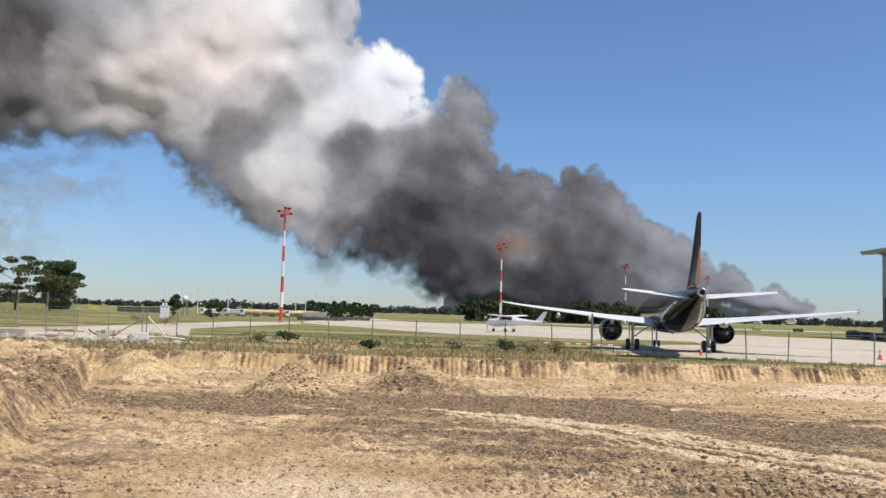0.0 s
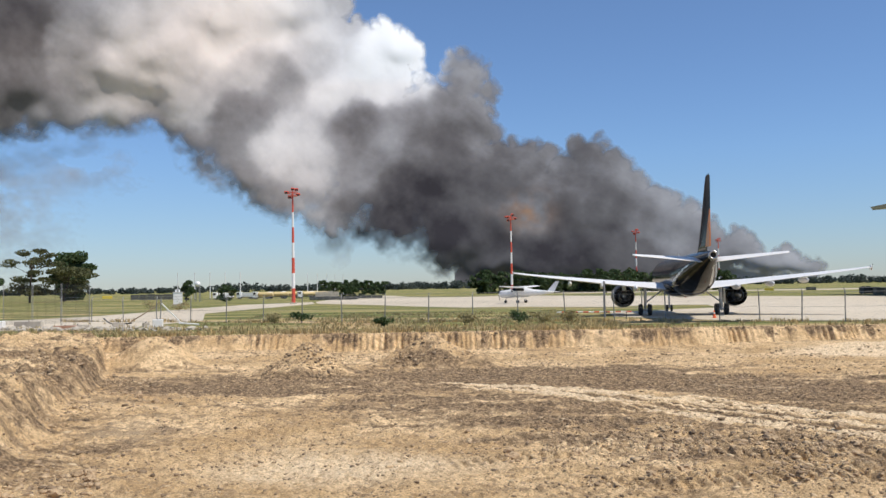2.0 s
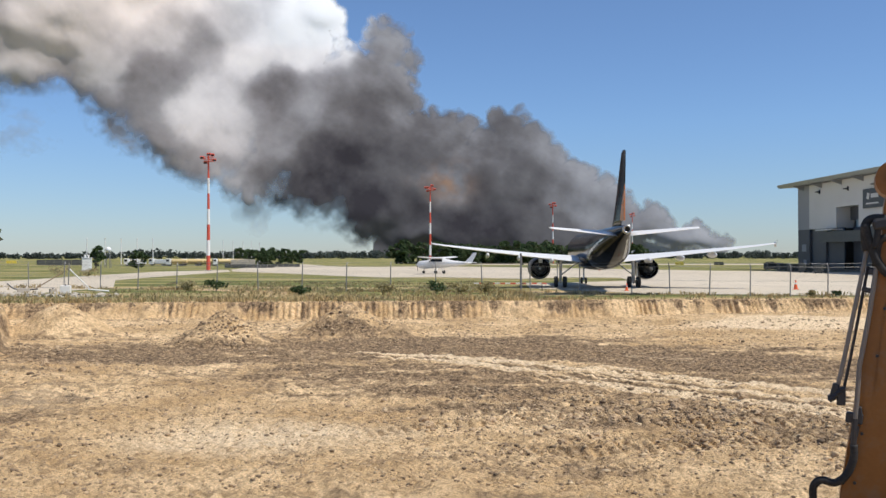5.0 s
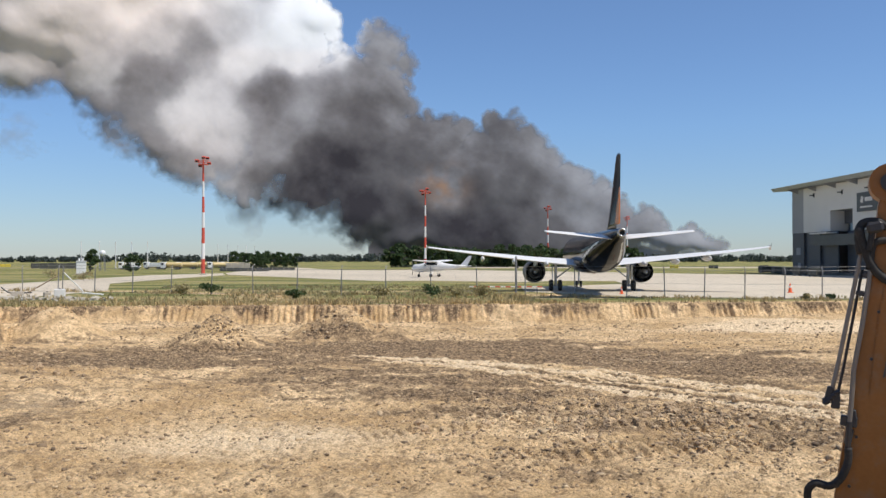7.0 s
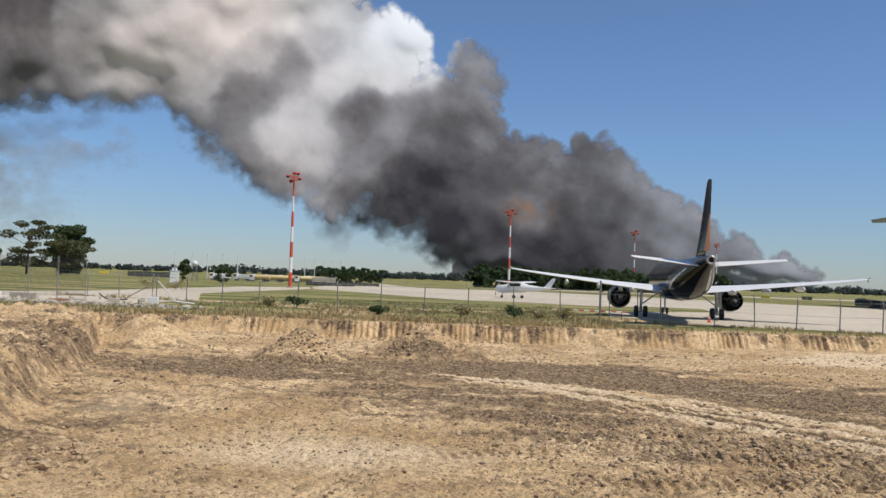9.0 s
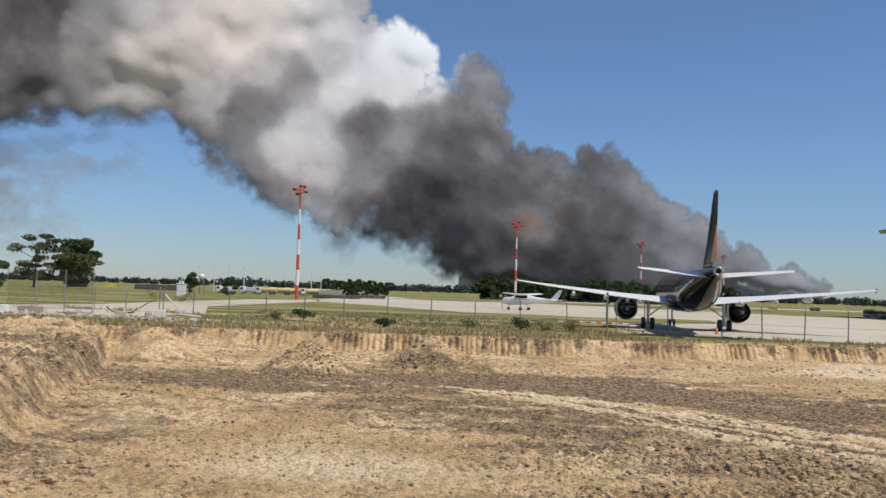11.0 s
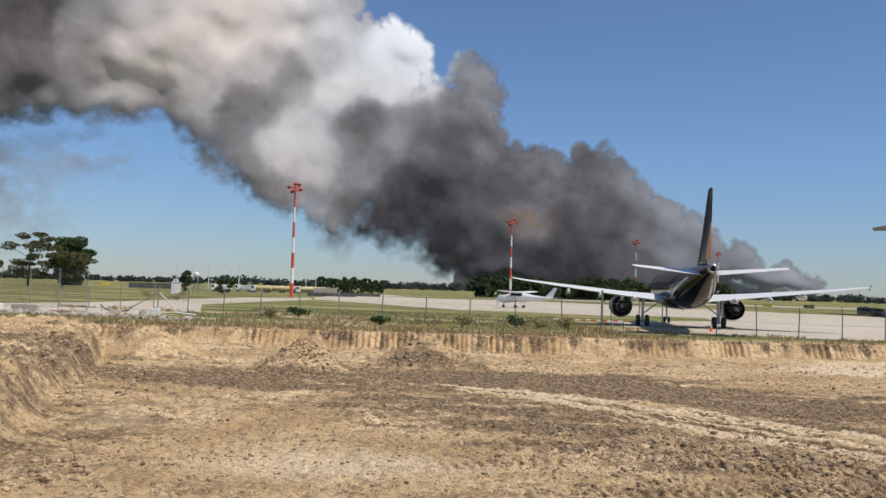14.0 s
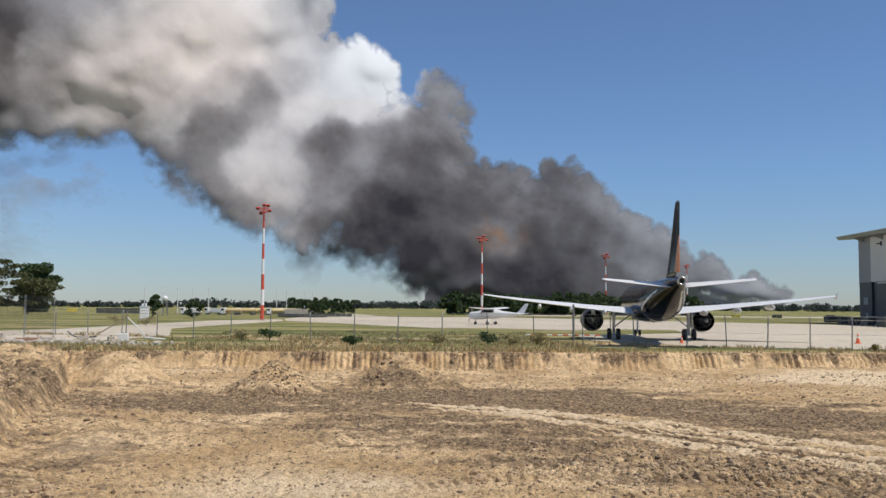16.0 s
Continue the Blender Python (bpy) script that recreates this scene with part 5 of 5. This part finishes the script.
    tagged(from_arrays("far_woods", v, f, "hazed_leaf"), "low dark belt of woods along the horizon", "woods", kind="stuff")


build_far_woods()


# weeds and dry grass between the pit and the fence
def build_weeds(name, label, material, count, seed, where, tall):
    rng = np.random.default_rng(seed)
    v, f = [], []
    xs, ys = where(rng, count)
    keep = vnoise(xs / 3.0, ys / 2.0, 71 + seed) + rng.uniform(-0.25, 0.25, len(xs)) > 0.45
    xs, ys = xs[keep], ys[keep]
    zs = terrain(xs, ys)[0]
    for x, y, z in zip(xs, ys, zs):
        h = tall * rng.uniform(0.35, 1.0) * (0.5 + float(vnoise(np.array([x / 2.5]), np.array([y / 2.5]), 7)[0]))
        for _ in range(5):
            a, w = rng.uniform(0, math.tau), rng.uniform(0.02, 0.05)
            dx, dy = math.cos(a), math.sin(a)
            bx, by = x + rng.normal() * 0.1, y + rng.normal() * 0.1
            lean = rng.uniform(0.1, 0.6) * h
            n = len(v)
            v += [(bx - dy * w, by + dx * w, z - 0.03), (bx + dy * w, by - dx * w, z - 0.03), (bx + dx * lean * 0.5 + dy * w, by + dy * lean * 0.5 - dx * w, z + h * 0.6), (bx + dx * lean, by + dy * lean, z + h)]
            f.append((n, n + 1, n + 2, n + 3))
    tagged(from_arrays(name, v, f, material), label, "grass", kind="stuff")


def lip_strip(rng, n):
    x = rng.uniform(-40, 45, n)
    keep = rng.uniform(0, 1, n) < np.where(x > 14, 0.14, 1.0)
    x = x[keep]
    y = lip_line(x) + 0.25 + rng.exponential(np.where(x > 14, 2.0, 5.0), len(x))
    ok = y < 100
    return x[ok], y[ok]


def fence_strip(rng, n):
    x = rng.uniform(-44, 50, n)
    return x, fence_y(x) + rng.normal(0, 0.5, n)


def meadow(rng, n):
    x = rng.uniform(-24, 13, n)
    return x, rng.uniform(80, 116, n)


build_weeds("weeds", "green and yellow weeds along the pit edge", "weeds", 2000, 5, lip_strip, 0.42)
build_weeds("dry_grass", "bleached dry grass along the pit edge", "dry_grass", 4600, 6, lip_strip, 0.36)
build_weeds("fence_grass", "dry grass grown up along the fence", "dry_grass", 1000, 7, fence_strip, 0.42)
build_weeds("meadow_grass", "thin yellowing grass inside the fence", "weeds", 2600, 8, meadow, 0.28)


def build_bush(x, y, h, seed):
    rng = np.random.default_rng(seed)
    b = thing("bush", "small grey-green bush in dry grass", "bush", (x, y, height_at(x, y)), 0, "bushes by the fence")
    cs = [(rng.normal() * h * 0.35, rng.normal() * h * 0.3, h * rng.uniform(0.3, 0.8), h * 0.35) for _ in range(9)]
    v, f = spray_cloud(rng, cs, 50, 0.11)
    from_arrays("foliage", v, f, "weeds" if seed % 3 else "leaf", b)
    part("stem", hose(bmesh.new(), [(0, 0, -0.1), (0.05, 0, h * 0.4), (0, 0.05, h * 0.7)], 0.03, 6), "bark", b)


for k, (x, y, h) in enumerate(((-17.2, 86.5, 1.1), (-14.6, 86.0, 1.2), (-47, 140, 2.2), (-42.5, 140, 1.7), (5.5, 80, 1.2), (7.6, 79, 1.0), (9.8, 79.5, 1.1), (-6.2, 76, 0.9), (0.8, 78, 1.0), (36, 72.3, 0.5), (38, 72, 0.45))):
    build_bush(x, y, h, 200 + k)


# loose soil: clods
def clod_shapes(seed, n=6):
    rng = np.random.default_rng(seed)
    out = []
    for _ in range(n):
        bm = bmesh.new()
        bmesh.ops.create_icosphere(bm, subdivisions=1, radius=1.0)
        vs = np.array([vv.co[:] for vv in bm.verts])
        vs *= (1 + rng.uniform(-0.5, 0.4, (len(vs), 1)))
        vs *= np.array([1, rng.uniform(0.7, 1.1), rng.uniform(0.55, 0.8)])
        fs = np.array([[q.index for q in ff.verts] for ff in bm.faces])
        bm.free()
        out.append((vs, fs))
    return out


def build_clods():
    rng = np.random.default_rng(9)
    shapes = clod_shapes(3, 8)
    V, F, n = [], [], 0
    groups = []

    def patch(count, cx, cy, rx, ry, lo, hi):
        groups.append((rng.normal(cx, rx, count), rng.normal(cy, ry, count), lo * (hi / lo) ** (rng.uniform(0, 1, count) ** 2.2)))

    patch(2600, 8.0, 25.5, 4.0, 2.0, 0.02, 0.11)
    patch(900, 3.8, 28.0, 2.2, 1.6, 0.02, 0.09)
    patch(1500, 10.5, 22.5, 2.2, 1.2, 0.02, 0.10)
    patch(1400, 6.5, 21.0, 2.5, 1.0, 0.02, 0.08)
    patch(700, -9.8, 22.0, 1.3, 1.5, 0.03, 0.11)
    patch(1500, -17.0, 36, 3.0, 5.0, 0.03, 0.13)
    patch(800, -18.5, 43, 2.0, 3.0, 0.03, 0.14)
    patch(500, -7.2, 47.5, 1.3, 1.0, 0.03, 0.13)
    patch(600, -1.2, 51.6, 1.8, 1.2, 0.03, 0.14)
    patch(250, -9.5, 47.2, 1.5, 1.2, 0.02, 0.08)
    patch(250, -19, 52, 2.2, 1.2, 0.02, 0.08)
    count = 44000
    r, a = rng.uniform(18 ** 0.5, 66 ** 0.5, count) ** 2, np.radians(rng.uniform(-30, 32, count))
    groups.append((r * np.sin(a), r * np.cos(a), 0.016 * 4.5 ** (rng.uniform(0, 1, count) ** 3.0) * (0.6 + r / 70)))
    x = rng.uniform(-30, 34, 1600)
    groups.append((x, lip_line(x) - 1.2 - rng.exponential(0.7, 1600), 0.03 * 4 ** (rng.uniform(0, 1, 1600) ** 2)))
    groups.append((x, lip_line(x) + rng.normal(0.1, 0.25, 1600), 0.03 * 4 ** (rng.uniform(0, 1, 1600) ** 2)))
    X, Y, S = (np.concatenate([g[i] for g in groups]) for i in range(3))
    # thin out by patches
    keep = vnoise(X / 1.7, Y / 1.7, 61) + 0.4 * rng.uniform(-1, 1, len(X)) > 0.38
    X, Y, S = X[keep], Y[keep], S[keep]
    Z = terrain(X, Y)[0]
    for x, y, z, s in zip(X, Y, Z, S):
        vs, fs = shapes[rng.integers(8)]
        c, sn = math.cos(rng.uniform(0, math.tau)), math.sin(rng.uniform(0, math.tau))
        rot = np.array([[c, -sn, 0], [sn, c, 0], [0, 0, 1]])
        V.append(vs @ rot.T * s + (x, y, z + s * 0.12))
        F.append(fs + n)
        n += len(vs)
    me = bpy.data.meshes.new("soil_clods")
    v, f = np.concatenate(V), np.concatenate(F)
    me.vertices.add(len(v))
    me.vertices.foreach_set("co", v.astype(np.float32).ravel())
    me.loops.add(f.size)
    me.loops.foreach_set("vertex_index", f.astype(np.int32).ravel())
    me.polygons.add(len(f))
    me.polygons.foreach_set("loop_start", np.arange(0, f.size, 3, dtype=np.int32))
    me.update(calc_edges=True)
    me.materials.append(MAT["clod"])
    tagged(new("soil_clods", me), "loose brown soil clods strewn over the pit", "soil", kind="stuff")


def clod_material():
    m, nt, b = nodes_of("clod")
    g = nt.nodes.new("ShaderNodeNewGeometry")
    col = ramp(nt, g.outputs["Random Per Island"], [(0.0, (0.14, 0.10, 0.066)), (0.25, (0.28, 0.20, 0.125)), (0.6, (0.48, 0.345, 0.21)), (1.0, (0.66, 0.50, 0.31))])
    n = fractal(nt, coords(nt), 14, 5)
    col = mix(nt, ramp(nt, n, [(0.35, (0, 0, 0)), (0.7, (0.4, 0.4, 0.4))]), col, (0.20, 0.145, 0.095))
    link(nt, col, b.inputs["Base Color"])
    b.inputs["Roughness"].default_value = 0.95
    relief(nt, b, n, 0.6, 0.03)
    return m


MAT["clod"] = clod_material()
build_clods()


def build_lump(x, y, s, seed):
    rng = np.random.default_rng(seed)
    bm = bmesh.new()
    bmesh.ops.create_icosphere(bm, subdivisions=3, radius=s)
    for vv in bm.verts:
        k = 1 + 0.55 * (noise.noise(vv.co / s * 1.6 + Vector((seed, 0, 0)))) + 0.3 * noise.noise(vv.co / s * 4)
        vv.co = Vector((vv.co.x * k, vv.co.y * k * 0.9, vv.co.z * k * 0.75))
    ob = part("soil_lump", bm, "clod")
    ob.matrix_world = pose(x, y, height_at(x, y) + s * 0.3, 0, 0, rng.uniform(0, 360))
    tagged(ob, "large dark lump of dug soil on the pit floor", "soil lump", "large soil lumps")


rng_l = np.random.default_rng(12)
for k in range(46):
    if k < 26:
        x, y = rng_l.normal(7.5, 3.2), rng_l.normal(24.6, 1.8)
    elif k < 34:
        x, y = rng_l.normal(-9.6, 0.8), rng_l.normal(21.8, 0.9)
    else:
        x, y = rng_l.normal(-17.3, 2.0), rng_l.normal(39, 4.0)
    build_lump(x, y, rng_l.uniform(0.08, 0.19) if k < 34 else rng_l.uniform(0.10, 0.22), k)


# far vehicles and stores
def build_truck(x, y, turn, kind_, label):
    t = thing("tank_truck" if kind_ == "tank" else "box_truck", label, "truck", (x, y, 0), turn, "parked trucks")
    t.scale = (0.8, 0.8, 0.8)
    bm = bmesh.new()
    box(bm, (3.2, 0, 1.75), (1.9, 2.4, 2.3), bevel=0.15)
    cab = part("cab", bm, "white_paint", t)
    bm = bmesh.new()
    box(bm, (4.16, 0, 2.2), (0.06, 2.0, 0.9), bevel=0.02)
    part("windscreen", bm, "glass_dark", cab)
    for s in (-1, 1):
        bm = bmesh.new()
        box(bm, (3.4, s * 1.21, 2.2), (1.0, 0.05, 0.8))
        part("side_window", bm, "glass_dark", cab)
    bm = bmesh.new()
    box(bm, (0, 0, 0.8), (8.2, 1.0, 0.3), bevel=0.04)
    part("chassis", bm, "dark_metal", t)
    if kind_ == "tank":
        bm = bmesh.new()
        loft(bm, [[(xx, 1.2 * q * math.sin(k * math.tau / 20), 1.9 + 0.85 * q * math.cos(k * math.tau / 20)) for k in range(20)] for xx, q in ((-4.0, 0.85), (-3.8, 1), (1.8, 1), (2.0, 0.85))])
        part("tank", bm, "tank_yellow", t, "faded yellow tank")
    else:
        bm = bmesh.new()
        box(bm, (-1.2, 0, 1.75), (5.6, 2.5, 1.7), bevel=0.06)
        part("body", bm, "white_paint", t)
    for wx in (3.0, -1.6, -2.8):
        for s in (-1, 1):
            wheel_y(t, (wx, s * 1.0, 0.5), 0.5, 0.3)


def wheel_y(parent, at, r, w):
    x, y, z = at
    tyre = part("tyre", tube(bmesh.new(), (x, y - w / 2, z), (x, y + w / 2, z), r, seg=18), "rubber", parent)
    part("hub", tube(bmesh.new(), (x, y - w * 0.55, z), (x, y + w * 0.55, z), r * 0.5, seg=12), "bare_metal", tyre)


for k, (a, d) in enumerate(((-11.9, 296), (-11.0, 298), (-10.2, 300), (-9.2, 296), (-8.5, 300))):
    build_truck(d * math.sin(radians(a)), d * math.cos(radians(a)), 175 + 8 * k, "tank", "faded yellow tank truck parked in a row")
for k, (a, d) in enumerate(((-14.3, 300), (-12.9, 305))):
    build_truck(d * math.sin(radians(a)), d * math.cos(radians(a)), 185 - 12 * k, "box", "white box truck parked on far pavement")


def build_store(name, label, category, a, d, size, material, parts=3):
    s = thing(name, label, category, (d * math.sin(radians(a)), d * math.cos(radians(a)), 0), -a)
    w, dp, h = size
    for k in range(parts):
        bm = bmesh.new()
        box(bm, (-w / 2 + (k + 0.5) * w / parts, 0, h / 2), (w / parts - 0.08, dp, h * (0.85 + 0.15 * ((k * 7) % 3) / 2)), bevel=0.04)
        part("panel", bm, material, s)


build_store("blast_wall", "low grey concrete blocks beside the tank trucks", "barrier", -8.0, 292, (7.5, 1.0, 2.2), "rubble", 4)
build_store("pallet_stack", "low dark stack of panels on the grass", "stack", -7.6, 248, (13.0, 3.0, 1.0), "dark_panel", 7)
build_store("pallet_stack", "low dark stack of panels by the taxiway", "stack", -5.4, 268, (8.0, 3.0, 0.9), "dark_panel", 5)
build_store("hay_bank", "low dark hedge-like bank on the airfield", "bank", -18.3, 330, (16.0, 3.0, 2.0), "dark_panel", 6)
build_store("runway_sign", "low yellow taxiway sign beyond the apron", "sign", 19.0, 330, (3.0, 0.3, 1.0), "sign_yellow", 2)
build_store("runway_sign", "low dark taxiway sign seen from behind", "sign", 21.3, 320, (3.2, 0.3, 1.2), "dark_panel", 2)
build_store("runway_sign", "low yellow taxiway sign on the far grass", "sign", -21.0, 420, (4.0, 0.3, 1.2), "sign_yellow", 2)
build_store("runway_sign", "low dark taxiway sign beside the runway", "sign", 24.2, 340, (3.0, 0.3, 1.1), "dark_panel", 2)


def build_shed():
    s = thing("instrument_shelter", "white instrument shelter with small gear on top", "shelter", (-60.3, 197.3, 0), 15)
    bm = bmesh.new()
    box(bm, (0, 0, 1.55), (1.9, 1.9, 2.5), bevel=0.05)
    part("body", bm, "white_paint", s)
    bm = bmesh.new()
    box(bm, (0, 0, 0.15), (2.2, 2.2, 0.3), bevel=0.03)
    part("plinth", bm, "rubble", s)
    bm = bmesh.new()
    box(bm, (0, 0, 2.85), (2.15, 2.15, 0.12), bevel=0.03)
    part("roof", bm, "white_paint", s)
    for x in (-0.4, 0.3):
        part("vent", tube(bmesh.new(), (x, 0, 2.9), (x, 0, 3.5), 0.16, 0.22, 10), "white_paint", s)
    bm = bmesh.new()
    box(bm, (0, -0.96, 1.4), (0.8, 0.04, 1.8))
    part("door", bm, "mast_white", s)


build_shed()


def build_radome():
    r = thing("radome", "white radar ball on a lattice stand", "radar", (-72, 254, 0))
    bm = bmesh.new()
    bmesh.ops.create_icosphere(bm, subdivisions=3, radius=0.8)
    bmesh.ops.translate(bm, vec=(0, 0, 4.9), verts=bm.verts)
    part("ball", bm, "white_paint", r, smooth=True)
    for x, y in ((-0.7, -0.7), (0.7, -0.7), (0.7, 0.7), (-0.7, 0.7)):
        part("leg", tube(bmesh.new(), (x, y, 0), (x * 0.6, y * 0.6, 4.3), 0.09, seg=6), "galvanised", r)


build_radome()


def build_light_mast():
    m = thing("approach_light_mast", "thin white approach light mast on far grass", "mast", (0, 0, 0), 0, "approach light masts")
    part("pole", tube(bmesh.new(), (0, 0, 0), (0, 0, 8.8), 0.17, 0.12, 8), "mast_white", m)
    bm = bmesh.new()
    box(bm, (0, 0, 9.05), (0.3, 0.3, 0.5), bevel=0.04)
    part("lamp", bm, "mast_white", m)
    part("footing", tube(bmesh.new(), (0, 0, -0.1), (0, 0, 0.3), 0.4, seg=10), "rubble", m)
    return m


am = build_light_mast()
spots = [(-16.0, 330), (-15.1, 330), (-14.2, 330), (-13.3, 330), (-9.2, 380), (-8.6, 390), (-8.0, 400), (-7.5, 410), (-7.0, 420)]
am.matrix_world = pose(338 * math.sin(radians(-17)), 338 * math.cos(radians(-17)), 0)
for a, d in spots:
    copy_thing(am, pose(d * math.sin(radians(a)), d * math.cos(radians(a)), 0))


# rubble and the broken barrier beside the service road
def build_rubble():
    rng = np.random.default_rng(33)
    V, F, n = [], [], 0
    shapes = clod_shapes(8, 6)
    for k in range(420):
        x, y = rng.uniform(-41, -21), 0.0
        y = 79.0 + rng.normal(0, 1.2) + (x + 30) * -0.25
        s = 0.08 + 0.32 * rng.uniform() ** 3
        vs, fs = shapes[rng.integers(6)]
        V.append(vs * s + (x, y, s * 0.3))
        F.append(fs + n)
        n += len(vs)
    ob = from_arrays("rubble", np.concatenate(V).tolist(), np.concatenate(F).tolist(), "rubble")
    tagged(ob, "broken pale concrete rubble along the service road", "rubble", kind="stuff")


build_rubble()


def build_block(x, y, size, material, turn, label, name="concrete_block"):
    b = thing(name, label, "block", (x, y, 0.0), turn, "blocks by the road")
    w, d, h = size[0] * 0.8, size[1] * 0.8, size[2] * 0.62
    bm = bmesh.new()
    box(bm, (0, 0, h / 2), (w, d, h), bevel=0.04)
    part("block", bm, material, b)
    bm = bmesh.new()
    tube(bm, (0, 0, h), (0, 0, h + 0.08), 0.06, seg=8)
    part("lifting_eye", bm, "dark_metal", b)


build_block(-27.2, 83.0, (1.1, 0.9, 1.15), "mast_white", 10, "white concrete block at the road barrier")
build_block(-28.4, 83.3, (0.7, 0.7, 0.7), "rubble", 30, "pale broken concrete block")
build_block(-31.2, 84.0, (1.3, 0.8, 0.75), "rubble", 15, "pale broken concrete block")
build_block(-34.9, 81.0, (2.4, 0.9, 0.55), "brick", 8, "flat stack of reddish bricks", "brick_stack")
build_block(-34.6, 83.0, (3.0, 0.8, 0.55), "rubble", 5, "pale concrete kerb stone")
build_block(-39.8, 84.5, (3.4, 0.7, 1.1), "rubble", -6, "pale patterned concrete barrier", "concrete_barrier")
build_block(-42.5, 84.0, (1.6, 0.8, 1.2), "mast_white", 4, "white and red plastic road barrier", "road_barrier")
build_block(-43.6, 83.6, (1.2, 0.82, 0.7), "mast_red", 4, "white and red plastic road barrier", "road_barrier")


def build_fallen_barrier():
    b = thing("fallen_barrier", "fallen white barrier arm lying across a post", "barrier", (-25.6, 84.5, 0))
    part("arm", tube(bmesh.new(), (-1.75, 0, 2.15), (-0.1, 0.3, 0.4), 0.055, seg=8), "mast_white", b)
    part("lower_arm", tube(bmesh.new(), (-0.2, 0.2, 0.3), (1.6, 0.5, 0.12), 0.08, seg=8), "mast_white", b)
    part("post", tube(bmesh.new(), (-1.9, 0, -0.2), (-1.78, 0, 2.7), 0.05, seg=8), "galvanised", b)
    part("loose_beam", tube(bmesh.new(), (-5.0, 0.2, 0.3), (-2.5, 0.3, 1.8), 0.05, seg=8), "timber", b)
    part("loose_beam", hose(bmesh.new(), bend([(-7.2, 0, 0.85), (-6.6, 0, 0.4), (-5.8, 0.1, 0.3), (-4.6, 0.2, 0.35)]), 0.06, 8), "dark_metal", b)


build_fallen_barrier()


def build_site_screen():
    s = thing("mesh_fence_panel", "grey site fence panels with mesh screen", "fence", (-39.5, 88.0, 0), 20)
    for k in range(3):
        for x in (-4 + 2.6 * k, -1.5 + 2.6 * k):
            part("post", tube(bmesh.new(), (x, 0, 0), (x, 0, 4.2), 0.03, seg=6), "galvanised", s)
        v, f = [], []
        for j in range(26):
            xx = -4 + 2.6 * k + j * 0.1
            n = len(v)
            v += [(xx, 0, 0.3), (xx + 0.018, 0, 0.3), (xx + 0.018, 0, 4.1), (xx, 0, 4.1)]
            f.append((n, n + 1, n + 2, n + 3))
        from_arrays("mesh_screen", v, f, "dark_metal", s)


build_site_screen()
